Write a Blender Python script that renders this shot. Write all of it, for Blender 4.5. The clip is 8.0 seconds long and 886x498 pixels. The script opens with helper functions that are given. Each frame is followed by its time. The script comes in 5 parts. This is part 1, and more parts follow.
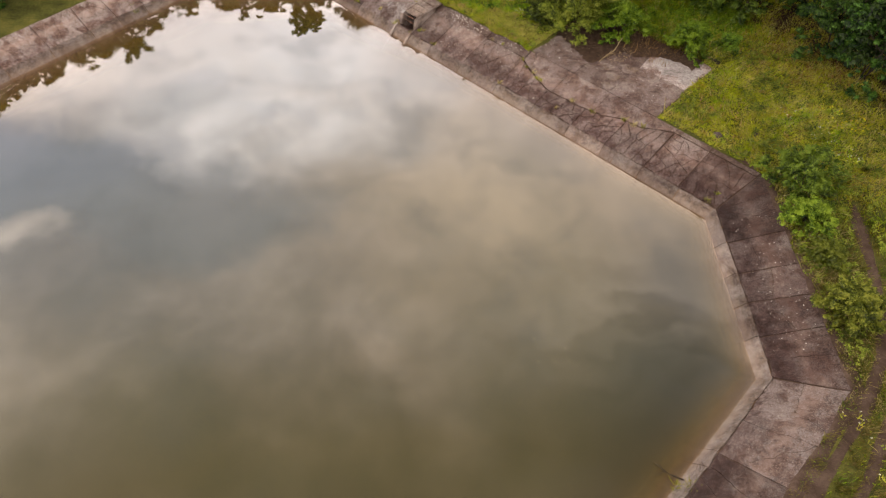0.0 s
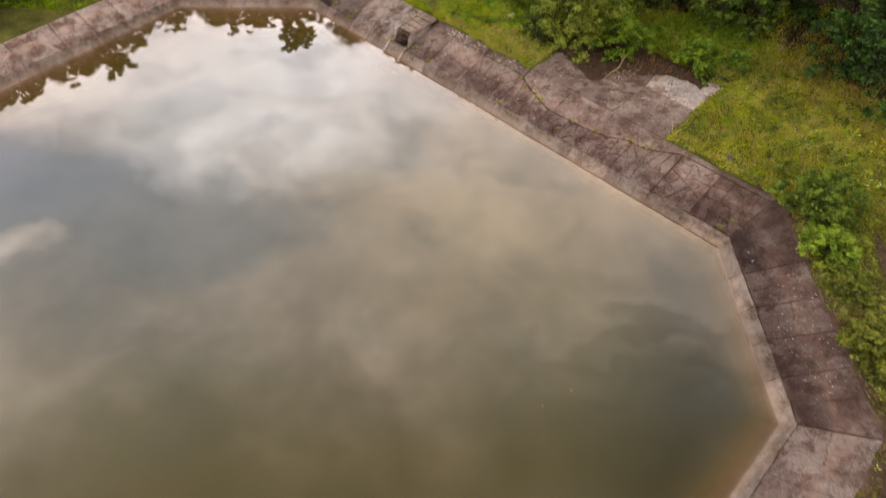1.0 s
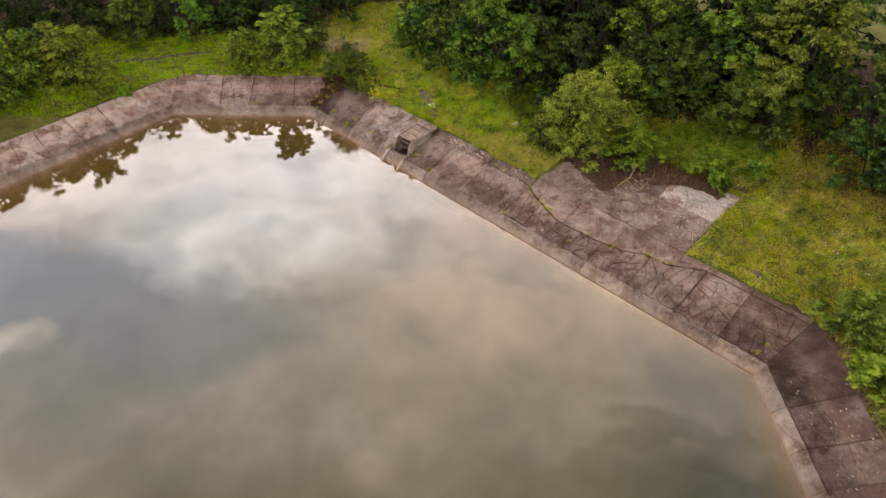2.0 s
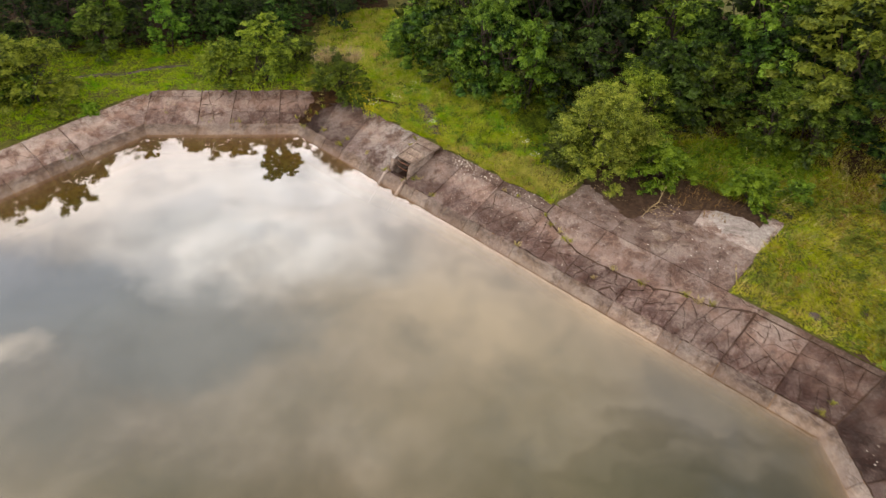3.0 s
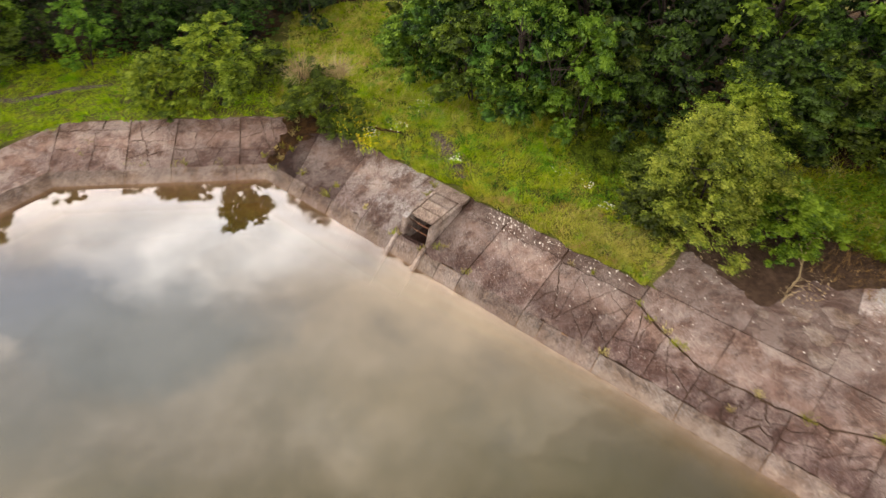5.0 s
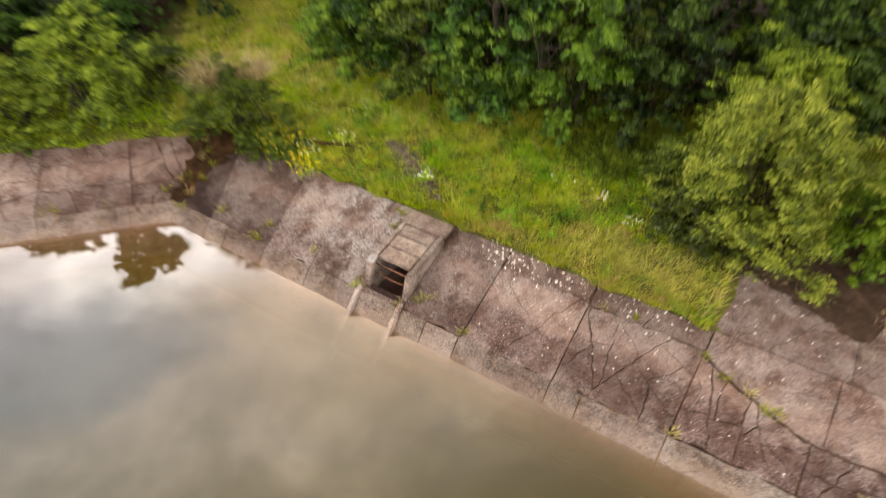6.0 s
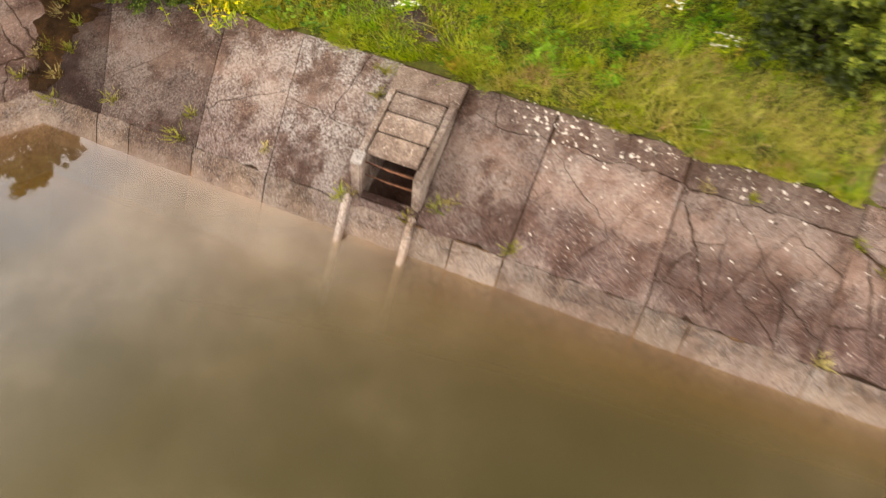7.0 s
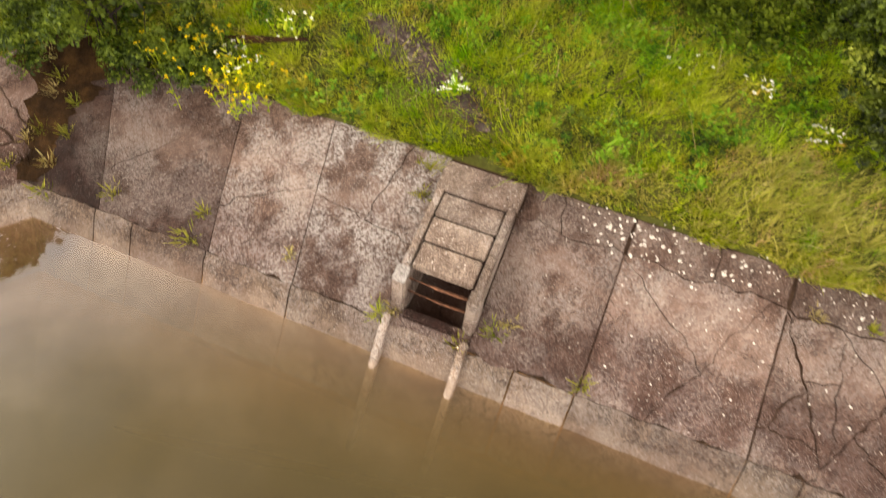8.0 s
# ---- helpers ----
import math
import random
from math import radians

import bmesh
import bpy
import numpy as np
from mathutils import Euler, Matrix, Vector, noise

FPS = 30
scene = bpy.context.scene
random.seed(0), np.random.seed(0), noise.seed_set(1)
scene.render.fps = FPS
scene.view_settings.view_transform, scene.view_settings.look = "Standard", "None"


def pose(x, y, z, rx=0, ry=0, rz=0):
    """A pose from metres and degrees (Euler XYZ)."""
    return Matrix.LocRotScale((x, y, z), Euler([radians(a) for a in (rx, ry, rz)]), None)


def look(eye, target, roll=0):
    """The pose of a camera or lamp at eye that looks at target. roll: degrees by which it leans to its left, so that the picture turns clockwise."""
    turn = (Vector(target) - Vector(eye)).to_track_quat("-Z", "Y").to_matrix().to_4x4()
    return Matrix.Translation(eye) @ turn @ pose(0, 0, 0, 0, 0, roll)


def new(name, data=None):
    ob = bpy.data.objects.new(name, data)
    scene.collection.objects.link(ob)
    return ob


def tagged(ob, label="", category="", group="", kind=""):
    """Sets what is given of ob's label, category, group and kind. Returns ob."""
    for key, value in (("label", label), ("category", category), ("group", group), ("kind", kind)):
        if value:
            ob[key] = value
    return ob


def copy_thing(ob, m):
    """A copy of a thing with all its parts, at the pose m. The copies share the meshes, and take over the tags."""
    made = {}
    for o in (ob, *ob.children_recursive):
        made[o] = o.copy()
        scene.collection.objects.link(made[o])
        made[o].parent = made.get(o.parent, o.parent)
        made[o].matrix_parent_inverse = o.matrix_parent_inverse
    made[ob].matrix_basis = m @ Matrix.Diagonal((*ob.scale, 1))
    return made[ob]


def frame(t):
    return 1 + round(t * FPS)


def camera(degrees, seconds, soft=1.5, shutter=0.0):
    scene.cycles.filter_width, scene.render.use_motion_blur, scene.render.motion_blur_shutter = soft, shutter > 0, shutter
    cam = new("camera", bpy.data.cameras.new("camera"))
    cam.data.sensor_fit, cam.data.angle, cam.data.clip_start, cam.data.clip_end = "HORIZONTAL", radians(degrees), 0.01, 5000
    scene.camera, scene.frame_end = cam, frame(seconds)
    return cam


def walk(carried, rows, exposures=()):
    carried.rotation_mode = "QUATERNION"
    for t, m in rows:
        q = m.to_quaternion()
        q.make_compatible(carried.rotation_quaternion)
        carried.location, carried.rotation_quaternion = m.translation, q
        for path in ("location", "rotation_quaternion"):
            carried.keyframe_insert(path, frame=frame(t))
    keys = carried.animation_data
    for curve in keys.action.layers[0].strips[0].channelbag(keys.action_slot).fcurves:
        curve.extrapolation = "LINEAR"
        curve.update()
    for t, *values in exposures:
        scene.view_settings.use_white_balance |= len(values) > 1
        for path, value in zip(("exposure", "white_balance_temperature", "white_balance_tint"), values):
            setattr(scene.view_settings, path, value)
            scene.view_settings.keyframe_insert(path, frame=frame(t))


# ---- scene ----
cam = camera(68.2, 8.0, soft=1.25, shutter=0.65)
PATH = [
    (0, (0.869, -0.624, 20.440), (0.909, 0.662, 18.909), 1.61),
    (0.5, (0.908, 0.048, 20.083), (0.952, 1.329, 18.547), 1.60),
    (1, (0.918, 1.097, 19.587), (0.969, 2.411, 18.080), 1.81),
    (1.5, (0.844, 2.201, 18.983), (0.901, 3.653, 17.610), 1.95),
    (1.7, (0.800, 2.684, 18.724), (0.859, 4.198, 17.418), 1.97),
    (3, (0.411, 7.041, 17.043), (0.486, 8.577, 15.764), 1.51),
    (3.5, (0.143, 9.197, 16.424), (0.231, 10.719, 15.130), 1.31),
    (4, (-0.243, 11.445, 15.760), (-0.150, 12.958, 14.456), 1.13),
    (4.5, (-0.732, 13.728, 14.977), (-0.624, 15.235, 13.667), 1.28),
    (4.7, (-0.940, 14.656, 14.617), (-0.816, 16.163, 13.307), 1.40),
    (5.8, (-1.834, 20.203, 12.151), (-1.507, 21.707, 10.874), 1.46),
    (6, (-1.894, 21.308, 11.659), (-1.523, 22.756, 10.329), 1.39),
    (6.5, (-1.867, 24.088, 10.518), (-1.462, 25.246, 8.939), 0.86),
    (7, (-1.658, 26.568, 9.671), (-1.328, 27.437, 7.900), -1.99),
    (7.5, (-1.480, 28.235, 9.234), (-1.171, 29.078, 7.447), -2.43),
    (8, (-1.645, 28.795, 8.980), (-1.284, 29.717, 7.242), -1.23),
]
walk(cam, [(t, look(eye, target, roll)) for t, eye, target, roll in PATH], [(0, -0.44, 6550, 13), (1.7, -0.40, 6550, 13), (3, -0.25, 6500, 10), (4.6, -0.15, 6500, 10), (5.8, 0.0, 6550, 10), (7, 0.12, 6900, 9), (8, 0.10, 7000, 8)])

# ---- world and sun ----
def nd(nt, kind, **ins):
    n = nt.nodes.new(kind)
    for k, v in ins.items():
        sock = n.inputs[int(k[1:])] if k[0] == "i" and k[1:].isdigit() else n.inputs[k]
        if isinstance(v, bpy.types.NodeSocket):
            nt.links.new(v, sock)
        else:
            sock.default_value = v
    return n


def maths(nt, op, a, b=0.0, clamp=False):
    n = nt.nodes.new("ShaderNodeMath")
    n.operation, n.use_clamp = op, clamp
    for i, v in enumerate((a, b)):
        if isinstance(v, bpy.types.NodeSocket):
            nt.links.new(v, n.inputs[i])
        else:
            n.inputs[i].default_value = v
    return n.outputs[0]


def blend(nt, fac, a, b, mode="MIX"):
    n = nt.nodes.new("ShaderNodeMixRGB")
    n.blend_type = mode
    for i, v in enumerate((fac, a, b)):
        if isinstance(v, bpy.types.NodeSocket):
            nt.links.new(v, n.inputs[i])
        elif i == 0:
            n.inputs[0].default_value = v
        else:
            n.inputs[i].default_value = (*v, 1)
    return n.outputs[0]


def ramp(nt, fac, stops):
    n = nt.nodes.new("ShaderNodeValToRGB")
    e = n.color_ramp.elements
    while len(e) < len(stops):
        e.new(0.5)
    for k, (pos, c) in enumerate(stops):
        e[k].position = pos
        e[k].color = (c, c, c, 1) if isinstance(c, (int, float)) else (*c, 1)
    nt.links.new(fac, n.inputs[0])
    return n.outputs[0]


def noise_tex(nt, vec, scale, detail=4.0, rough=0.55, distort=0.0):
    n = nd(nt, "ShaderNodeTexNoise", Scale=scale, Detail=detail, Roughness=rough, Distortion=distort)
    if vec is not None:
        nt.links.new(vec, n.inputs["Vector"])
    return n.outputs["Fac"]


SUN_DIR = Vector((-1.35, 0.45, 1.0)).normalized()
world = bpy.data.worlds.new("world")
scene.world = world
world.use_nodes = True
nt = world.node_tree
nt.nodes.clear()
sky = nt.nodes.new("ShaderNodeTexSky")
sky.sky_type, sky.sun_disc = "NISHITA", False
sky.sun_elevation = math.asin(SUN_DIR.z)
sky.sun_rotation = math.atan2(SUN_DIR.x, SUN_DIR.y)
coord = nt.nodes.new("ShaderNodeTexCoord").outputs["Generated"]
sep = nd(nt, "ShaderNodeSeparateXYZ", Vector=coord)
up = maths(nt, "MAXIMUM", sep.outputs[2], 0.12)
layer = nd(nt, "ShaderNodeCombineXYZ", X=maths(nt, "DIVIDE", sep.outputs[0], up), Y=maths(nt, "DIVIDE", sep.outputs[1], up), Z=0.0).outputs[0]
swirl = nd(nt, "ShaderNodeTexNoise", Vector=layer, Scale=2.6, Detail=6.0, Roughness=0.62).outputs["Color"]
offset = nd(nt, "ShaderNodeVectorMath", i0=swirl, i1=(0.5, 0.5, 0.5))
offset.operation = "SUBTRACT"
bent = nt.nodes.new("ShaderNodeVectorMath")
bent.operation = "MULTIPLY_ADD"
nt.links.new(offset.outputs[0], bent.inputs[0])
bent.inputs[1].default_value = (0.42, 0.42, 0)
nt.links.new(layer, bent.inputs[2])


def lobe(cx, cy, rx, ry, firm=False):
    """A soft cloud bank on the cloud layer, its edge frayed by the swirl."""
    m = nt.nodes.new("ShaderNodeMapping")
    m.vector_type = "TEXTURE"
    nt.links.new(bent.outputs[0], m.inputs["Vector"])
    m.inputs["Location"].default_value = (cx, cy, 0)
    m.inputs["Scale"].default_value = (rx, ry, 1)
    ln = nt.nodes.new("ShaderNodeVectorMath")
    ln.operation = "LENGTH"
    nt.links.new(m.outputs[0], ln.inputs[0])
    return ramp(nt, ln.outputs["Value"], [(0.0, 1.0), (0.55, 0.95), (0.8, 0.5), (1.0, 0.0)] if firm else [(0.0, 1.0), (0.3, 0.85), (0.65, 0.4), (1.0, 0.0)])


CLOUD = 2.85
puffs = noise_tex(nt, layer, 2.9, 8.0, 0.6, 0.2)
broad = noise_tex(nt, layer, 0.8, 3.0, 0.5)
fray = ramp(nt, noise_tex(nt, layer, 3.4, 6.0, 0.6, 0.3), [(0.34, 0.4), (0.60, 1.0)])
grey = ramp(nt, puffs, [(0.36, (0.60, 0.57, 0.57)), (0.47, (1.12, 0.95, 0.84)), (0.62, (2.3, 1.95, 1.68))])
grey = blend(nt, ramp(nt, broad, [(0.35, 0.0), (0.65, 0.4)]), grey, (1.5, 1.3, 1.08))
grey = blend(nt, maths(nt, "MULTIPLY", lobe(0.17, 0.97, 0.85, 0.45), 0.85), grey, (2.42, 1.92, 1.42))
grey = blend(nt, maths(nt, "MULTIPLY", lobe(-0.3, 1.85, 1.9, 0.88), 0.9), grey, (2.8, 2.55, 2.4))
grey = blend(nt, maths(nt, "MULTIPLY", lobe(-0.74, 0.90, 0.85, 0.42), 0.75), grey, (0.98, 1.02, 1.14))
grey = blend(nt, maths(nt, "MULTIPLY", lobe(-0.86, 1.09, 0.46, 0.22, True), 0.95), grey, (0.78, 0.89, 1.08))
grey = blend(nt, maths(nt, "MULTIPLY", lobe(-0.50, 0.95, 0.34, 0.17, True), 0.85), grey, (0.86, 0.95, 1.08))
grey = blend(nt, maths(nt, "MULTIPLY", lobe(-0.36, 1.44, 0.50, 0.44), fray), grey, (3.0, 2.90, 2.84))
grey = blend(nt, maths(nt, "MULTIPLY", lobe(-0.43, 1.22, 0.24, 0.22), maths(nt, "MULTIPLY", fray, 0.85)), grey, (3.1, 3.0, 2.9))
grey = blend(nt, maths(nt, "MULTIPLY", lobe(-0.95, 1.46, 0.62, 0.24), 0.85), grey, (2.75, 2.5, 2.32))
grey = blend(nt, maths(nt, "MULTIPLY", lobe(-0.62, 1.32, 0.20, 0.10), 0.7), grey, (1.35, 1.42, 1.50))
grey = blend(nt, maths(nt, "MULTIPLY", lobe(-0.83, 0.905, 0.085, 0.05), 0.8), grey, (2.7, 2.4, 2.15))
grey = blend(nt, maths(nt, "MULTIPLY", lobe(0.62, 0.52, 0.80, 0.52), 0.96), grey, (0.29, 0.29, 0.255))
grey = blend(nt, maths(nt, "MULTIPLY", lobe(-0.5, 0.34, 0.6, 0.30), 0.65), grey, (0.80, 0.72, 0.54))
grey = blend(nt, maths(nt, "MULTIPLY", lobe(0.6, 0.1, 0.65, 0.45), 0.85), grey, (0.34, 0.33, 0.26))
drawn = nt.nodes.new("ShaderNodeMapping")
nt.links.new(bent.outputs[0], drawn.inputs["Vector"])
drawn.inputs["Rotation"].default_value = (0, 0, 0.75)
drawn.inputs["Scale"].default_value = (2.6, 9.0, 1)
wisps = ramp(nt, noise_tex(nt, drawn.outputs[0], 1.6, 6.0, 0.6, 0.5), [(0.40, 0.0), (0.64, 0.6)])
grey = blend(nt, maths(nt, "MULTIPLY", wisps, lobe(0.36, 0.74, 0.46, 0.28)), grey, (1.9, 1.62, 1.30))
dim = ramp(nt, noise_tex(nt, layer, 4.6, 7.0, 0.6, 0.2), [(0.36, 0.34), (0.50, 0.0)])
grey = blend(nt, dim, grey, (0.66, 0.69, 0.76))
grey = blend(nt, 1.0, grey, ramp(nt, noise_tex(nt, bent.outputs[0], 6.5, 8.0, 0.62, 0.6), [(0.34, (0.84, 0.86, 0.89)), (0.5, (1.0, 1.0, 1.0)), (0.66, (1.13, 1.11, 1.09))]), "MULTIPLY")
lift = nt.nodes.new("ShaderNodeVectorMath")
lift.operation = "LENGTH"
squeeze = nd(nt, "ShaderNodeVectorMath", i0=layer, i1=(0.55, 1.0, 1.0))
squeeze.operation = "MULTIPLY"
nt.links.new(squeeze.outputs[0], lift.inputs[0])
grey = blend(nt, 1.0, grey, ramp(nt, maths(nt, "MULTIPLY", lift.outputs["Value"], 0.5), [(0.05, (0.178, 0.153, 0.108)), (0.13, (0.282, 0.237, 0.174)), (0.22, (0.437, 0.385, 0.312)), (0.32, (0.88, 0.87, 0.86)), (0.62, (1.08, 1.08, 1.1))]), "MULTIPLY")
clear = blend(nt, 1.0, sky.outputs[0], (0.1, 0.1, 0.1), "MULTIPLY")
both = blend(nt, 0.9, clear, grey)
bg = nd(nt, "ShaderNodeBackground", Color=both, Strength=CLOUD)
nt.links.new(bg.outputs[0], nd(nt, "ShaderNodeOutputWorld").inputs[0])

sun = new("sun", bpy.data.lights.new("sun", "SUN"))
sun.data.energy, sun.data.angle, sun.data.color = 1.9, radians(14), (1.0, 0.93, 0.82)
sun.matrix_world = look(SUN_DIR * 60, (0, 0, 0))


# ---- materials ----
def material(name):
    m = bpy.data.materials.new(name)
    m.use_nodes = True
    m.node_tree.nodes.clear()
    return m, m.node_tree


def finish(nt, shader):
    nt.links.new(shader, nd(nt, "ShaderNodeOutputMaterial").inputs[0])


def place(nt):
    return nd(nt, "ShaderNodeNewGeometry").outputs["Position"]


def concrete(name, dark, mid, light, bump=0.5, slime=1.0):
    """Weathered concrete. The object's colour holds red: tone, green: lichen, blue: dampness and painted shade."""
    m, nt = material(name)
    pos = place(nt)
    info = nd(nt, "ShaderNodeObjectInfo")
    tone = nd(nt, "ShaderNodeSeparateColor", Color=info.outputs["Color"])
    big = noise_tex(nt, pos, 0.9, 5.0, 0.6, 0.3)
    fine = noise_tex(nt, pos, 26.0, 4.0, 0.7)
    mid_n = noise_tex(nt, pos, 5.0, 6.0, 0.65)
    c = ramp(nt, big, [(0.32, dark), (0.49, mid), (0.70, light)])
    c = blend(nt, 0.65, c, ramp(nt, mid_n, [(0.37, dark), (0.5, mid), (0.63, tuple(v * 1.1 for v in light))]))
    grit = noise_tex(nt, pos, 75.0, 3.0, 0.75)
    c = blend(nt, ramp(nt, fine, [(0.35, 0.7), (0.60, 0.0)]), c, tuple(v * 0.55 for v in dark))
    c = blend(nt, ramp(nt, grit, [(0.36, 0.9), (0.5, 0.0)]), c, tuple(v * 0.45 for v in dark))
    c = blend(nt, ramp(nt, grit, [(0.56, 0.0), (0.68, 0.7)]), c, tuple(min(0.6, v * 1.5) for v in light))
    blot = noise_tex(nt, pos, 16.0, 6.0, 0.78)
    c = blend(nt, ramp(nt, blot, [(0.56, 0.0), (0.68, 0.55)]), c, tuple(v * 1.25 for v in light))
    spread = ramp(nt, noise_tex(nt, pos, 1.5, 6.0, 0.62), [(0.42, 0.0), (0.54, 1.0)])
    lich = maths(nt, "MULTIPLY", maths(nt, "MULTIPLY", spread, ramp(nt, noise_tex(nt, pos, 24.0, 6.0, 0.8), [(0.46, 0.05), (0.56, 1.0)])), tone.outputs[1])
    c = blend(nt, lich, c, (0.43, 0.42, 0.42))
    level = nd(nt, "ShaderNodeSeparateXYZ", Vector=pos).outputs[2]
    level = maths(nt, "ADD", level, maths(nt, "MULTIPLY", maths(nt, "SUBTRACT", noise_tex(nt, pos, 1.6, 6.0, 0.68), 0.5), 0.62))
    tide = ramp(nt, level, [(0.34, 0.0), (0.42, 0.88 * slime), (0.60, 0.70 * slime), (0.78, 0.0)])
    wetter = maths(nt, "MULTIPLY_ADD", tone.outputs[2], 1.3)
    wetter.node.inputs[2].default_value = 0.35
    c = blend(nt, maths(nt, "MULTIPLY", tide, wetter, True), c, (0.44, 0.34, 0.35), "MULTIPLY")
    bleach = ramp(nt, level, [(0.0, 0.4), (0.12, 0.35), (0.26, 0.0)])
    c = blend(nt, bleach, c, tuple(v * 1.25 for v in light))
    wash = ramp(nt, level, [(0.74, 0.0), (0.86, 0.4), (0.98, 0.0)])
    c = blend(nt, wash, c, tuple(v * 1.25 for v in light))
    warp = nd(nt, "ShaderNodeTexNoise", Vector=pos, Scale=3.4, Detail=7.0, Roughness=0.65).outputs["Color"]
    bent_pos = nt.nodes.new("ShaderNodeVectorMath")
    bent_pos.operation = "MULTIPLY_ADD"
    nt.links.new(warp, bent_pos.inputs[0])
    bent_pos.inputs[1].default_value = (0.5, 0.5, 0.5)
    nt.links.new(pos, bent_pos.inputs[2])
    cells = nt.nodes.new("ShaderNodeTexVoronoi")
    cells.feature = "DISTANCE_TO_EDGE"
    nt.links.new(bent_pos.outputs[0], cells.inputs["Vector"])
    cells.inputs["Scale"].default_value = 1.5
    hair = maths(nt, "MULTIPLY", ramp(nt, cells.outputs["Distance"], [(0.004, 1.0), (0.013, 0.0)]), ramp(nt, noise_tex(nt, pos, 0.8, 3.0, 0.5), [(0.48, 0.0), (0.56, 0.75)]))
    c = blend(nt, hair, c, tuple(v * 0.35 for v in dark))
    net = nt.nodes.new("ShaderNodeTexVoronoi")
    net.feature = "DISTANCE_TO_EDGE"
    nt.links.new(bent_pos.outputs[0], net.inputs["Vector"])
    net.inputs["Scale"].default_value = 3.1
    craze = maths(nt, "MULTIPLY", ramp(nt, net.outputs["Distance"], [(0.006, 1.0), (0.024, 0.0)]), ramp(nt, noise_tex(nt, pos, 1.1, 4.0, 0.6), [(0.52, 0.0), (0.60, 0.8)]))
    c = blend(nt, craze, c, tuple(v * 0.45 for v in dark))
    scuff = maths(nt, "MULTIPLY", ramp(nt, noise_tex(nt, pos, 34.0, 7.0, 0.85), [(0.48, 0.0), (0.60, 1.0)]), ramp(nt, noise_tex(nt, pos, 0.75, 5.0, 0.65), [(0.50, 0.0), (0.58, 0.9)]))
    c = blend(nt, scuff, c, (0.34, 0.305, 0.285))
    stain = ramp(nt, noise_tex(nt, pos, 0.62, 6.0, 0.7, 0.4), [(0.50, 0.0), (0.64, 0.5)])
    c = blend(nt, stain, c, (0.50, 0.40, 0.40), "MULTIPLY")
    speck = nd(nt, "ShaderNodeTexVoronoi", Vector=pos, Scale=46.0)
    many = ramp(nt, noise_tex(nt, pos, 1.7, 3.0, 0.6), [(0.36, 0.15), (0.60, 0.95)])
    dots = maths(nt, "MULTIPLY", ramp(nt, speck.outputs["Distance"], [(0.16, 1.0), (0.28, 0.0)]), many)
    c = blend(nt, dots, c, (0.40, 0.36, 0.335))
    crust = nd(nt, "ShaderNodeTexVoronoi", Vector=pos, Scale=13.0)
    flecks = maths(nt, "MULTIPLY", ramp(nt, crust.outputs["Distance"], [(0.10, 0.8), (0.2, 0.0)]), ramp(nt, noise_tex(nt, pos, 2.3, 3.0, 0.6), [(0.44, 0.0), (0.58, 1.0)]))
    c = blend(nt, flecks, c, (0.42, 0.39, 0.37))
    damp_shade = maths(nt, "MULTIPLY", ramp(nt, noise_tex(nt, pos, 1.3, 4.0, 0.6), [(0.35, 0.3), (0.6, 1.0)]), tone.outputs[2])
    c = blend(nt, damp_shade, c, (0.42, 0.27, 0.235), "MULTIPLY")
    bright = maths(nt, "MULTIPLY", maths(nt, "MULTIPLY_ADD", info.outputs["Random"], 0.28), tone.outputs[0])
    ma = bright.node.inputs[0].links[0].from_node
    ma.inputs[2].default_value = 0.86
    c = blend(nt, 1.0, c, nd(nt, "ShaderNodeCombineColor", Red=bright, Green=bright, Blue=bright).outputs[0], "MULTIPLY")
    rough = ramp(nt, mid_n, [(0.3, 0.72), (0.7, 0.95)])
    b1 = nd(nt, "ShaderNodeBump", Strength=bump, Distance=0.018, Height=mid_n)
    b2 = nd(nt, "ShaderNodeBump", Strength=bump, Distance=0.012, Height=fine, Normal=b1.outputs[0])
    finish(nt, nd(nt, "ShaderNodeBsdfPrincipled", **{"Base Color": c, "Roughness": rough, "Specular IOR Level": 0.18, "Normal": b2.outputs[0]}).outputs[0])
    return m


CONCRETE = concrete("concrete", (0.052, 0.029, 0.022), (0.128, 0.082, 0.065), (0.235, 0.172, 0.145))
TOE = concrete("toe_concrete", (0.056, 0.037, 0.028), (0.132, 0.094, 0.072), (0.275, 0.217, 0.172), 0.5, 0.15)
SCREED = concrete("pale_screed", (0.054, 0.033, 0.027), (0.132, 0.090, 0.075), (0.225, 0.164, 0.140), 0.3)
LIME = concrete("dried_limewash", (0.15, 0.135, 0.125), (0.31, 0.305, 0.30), (0.54, 0.54, 0.54), 0.2)
PLANK = concrete("grey_plank", (0.080, 0.058, 0.046), (0.155, 0.118, 0.096), (0.26, 0.212, 0.18))


def soil_like(name, stops, scale, bump):
    m, nt = material(name)
    pos = place(nt)
    n1 = noise_tex(nt, pos, scale, 6.0, 0.65)
    n2 = noise_tex(nt, pos, scale * 14, 4.0, 0.7)
    f = maths(nt, "MULTIPLY_ADD", n1, 0.65)
    f.node.inputs[2].default_value = 0.0
    f = maths(nt, "ADD", f, maths(nt, "MULTIPLY", n2, 0.35))
    b = nd(nt, "ShaderNodeBump", Strength=bump, Distance=0.04, Height=n2)
    finish(nt, nd(nt, "ShaderNodeBsdfPrincipled", **{"Base Color": ramp(nt, f, stops), "Roughness": 0.95, "Specular IOR Level": 0.15, "Normal": b.outputs[0]}).outputs[0])
    return m


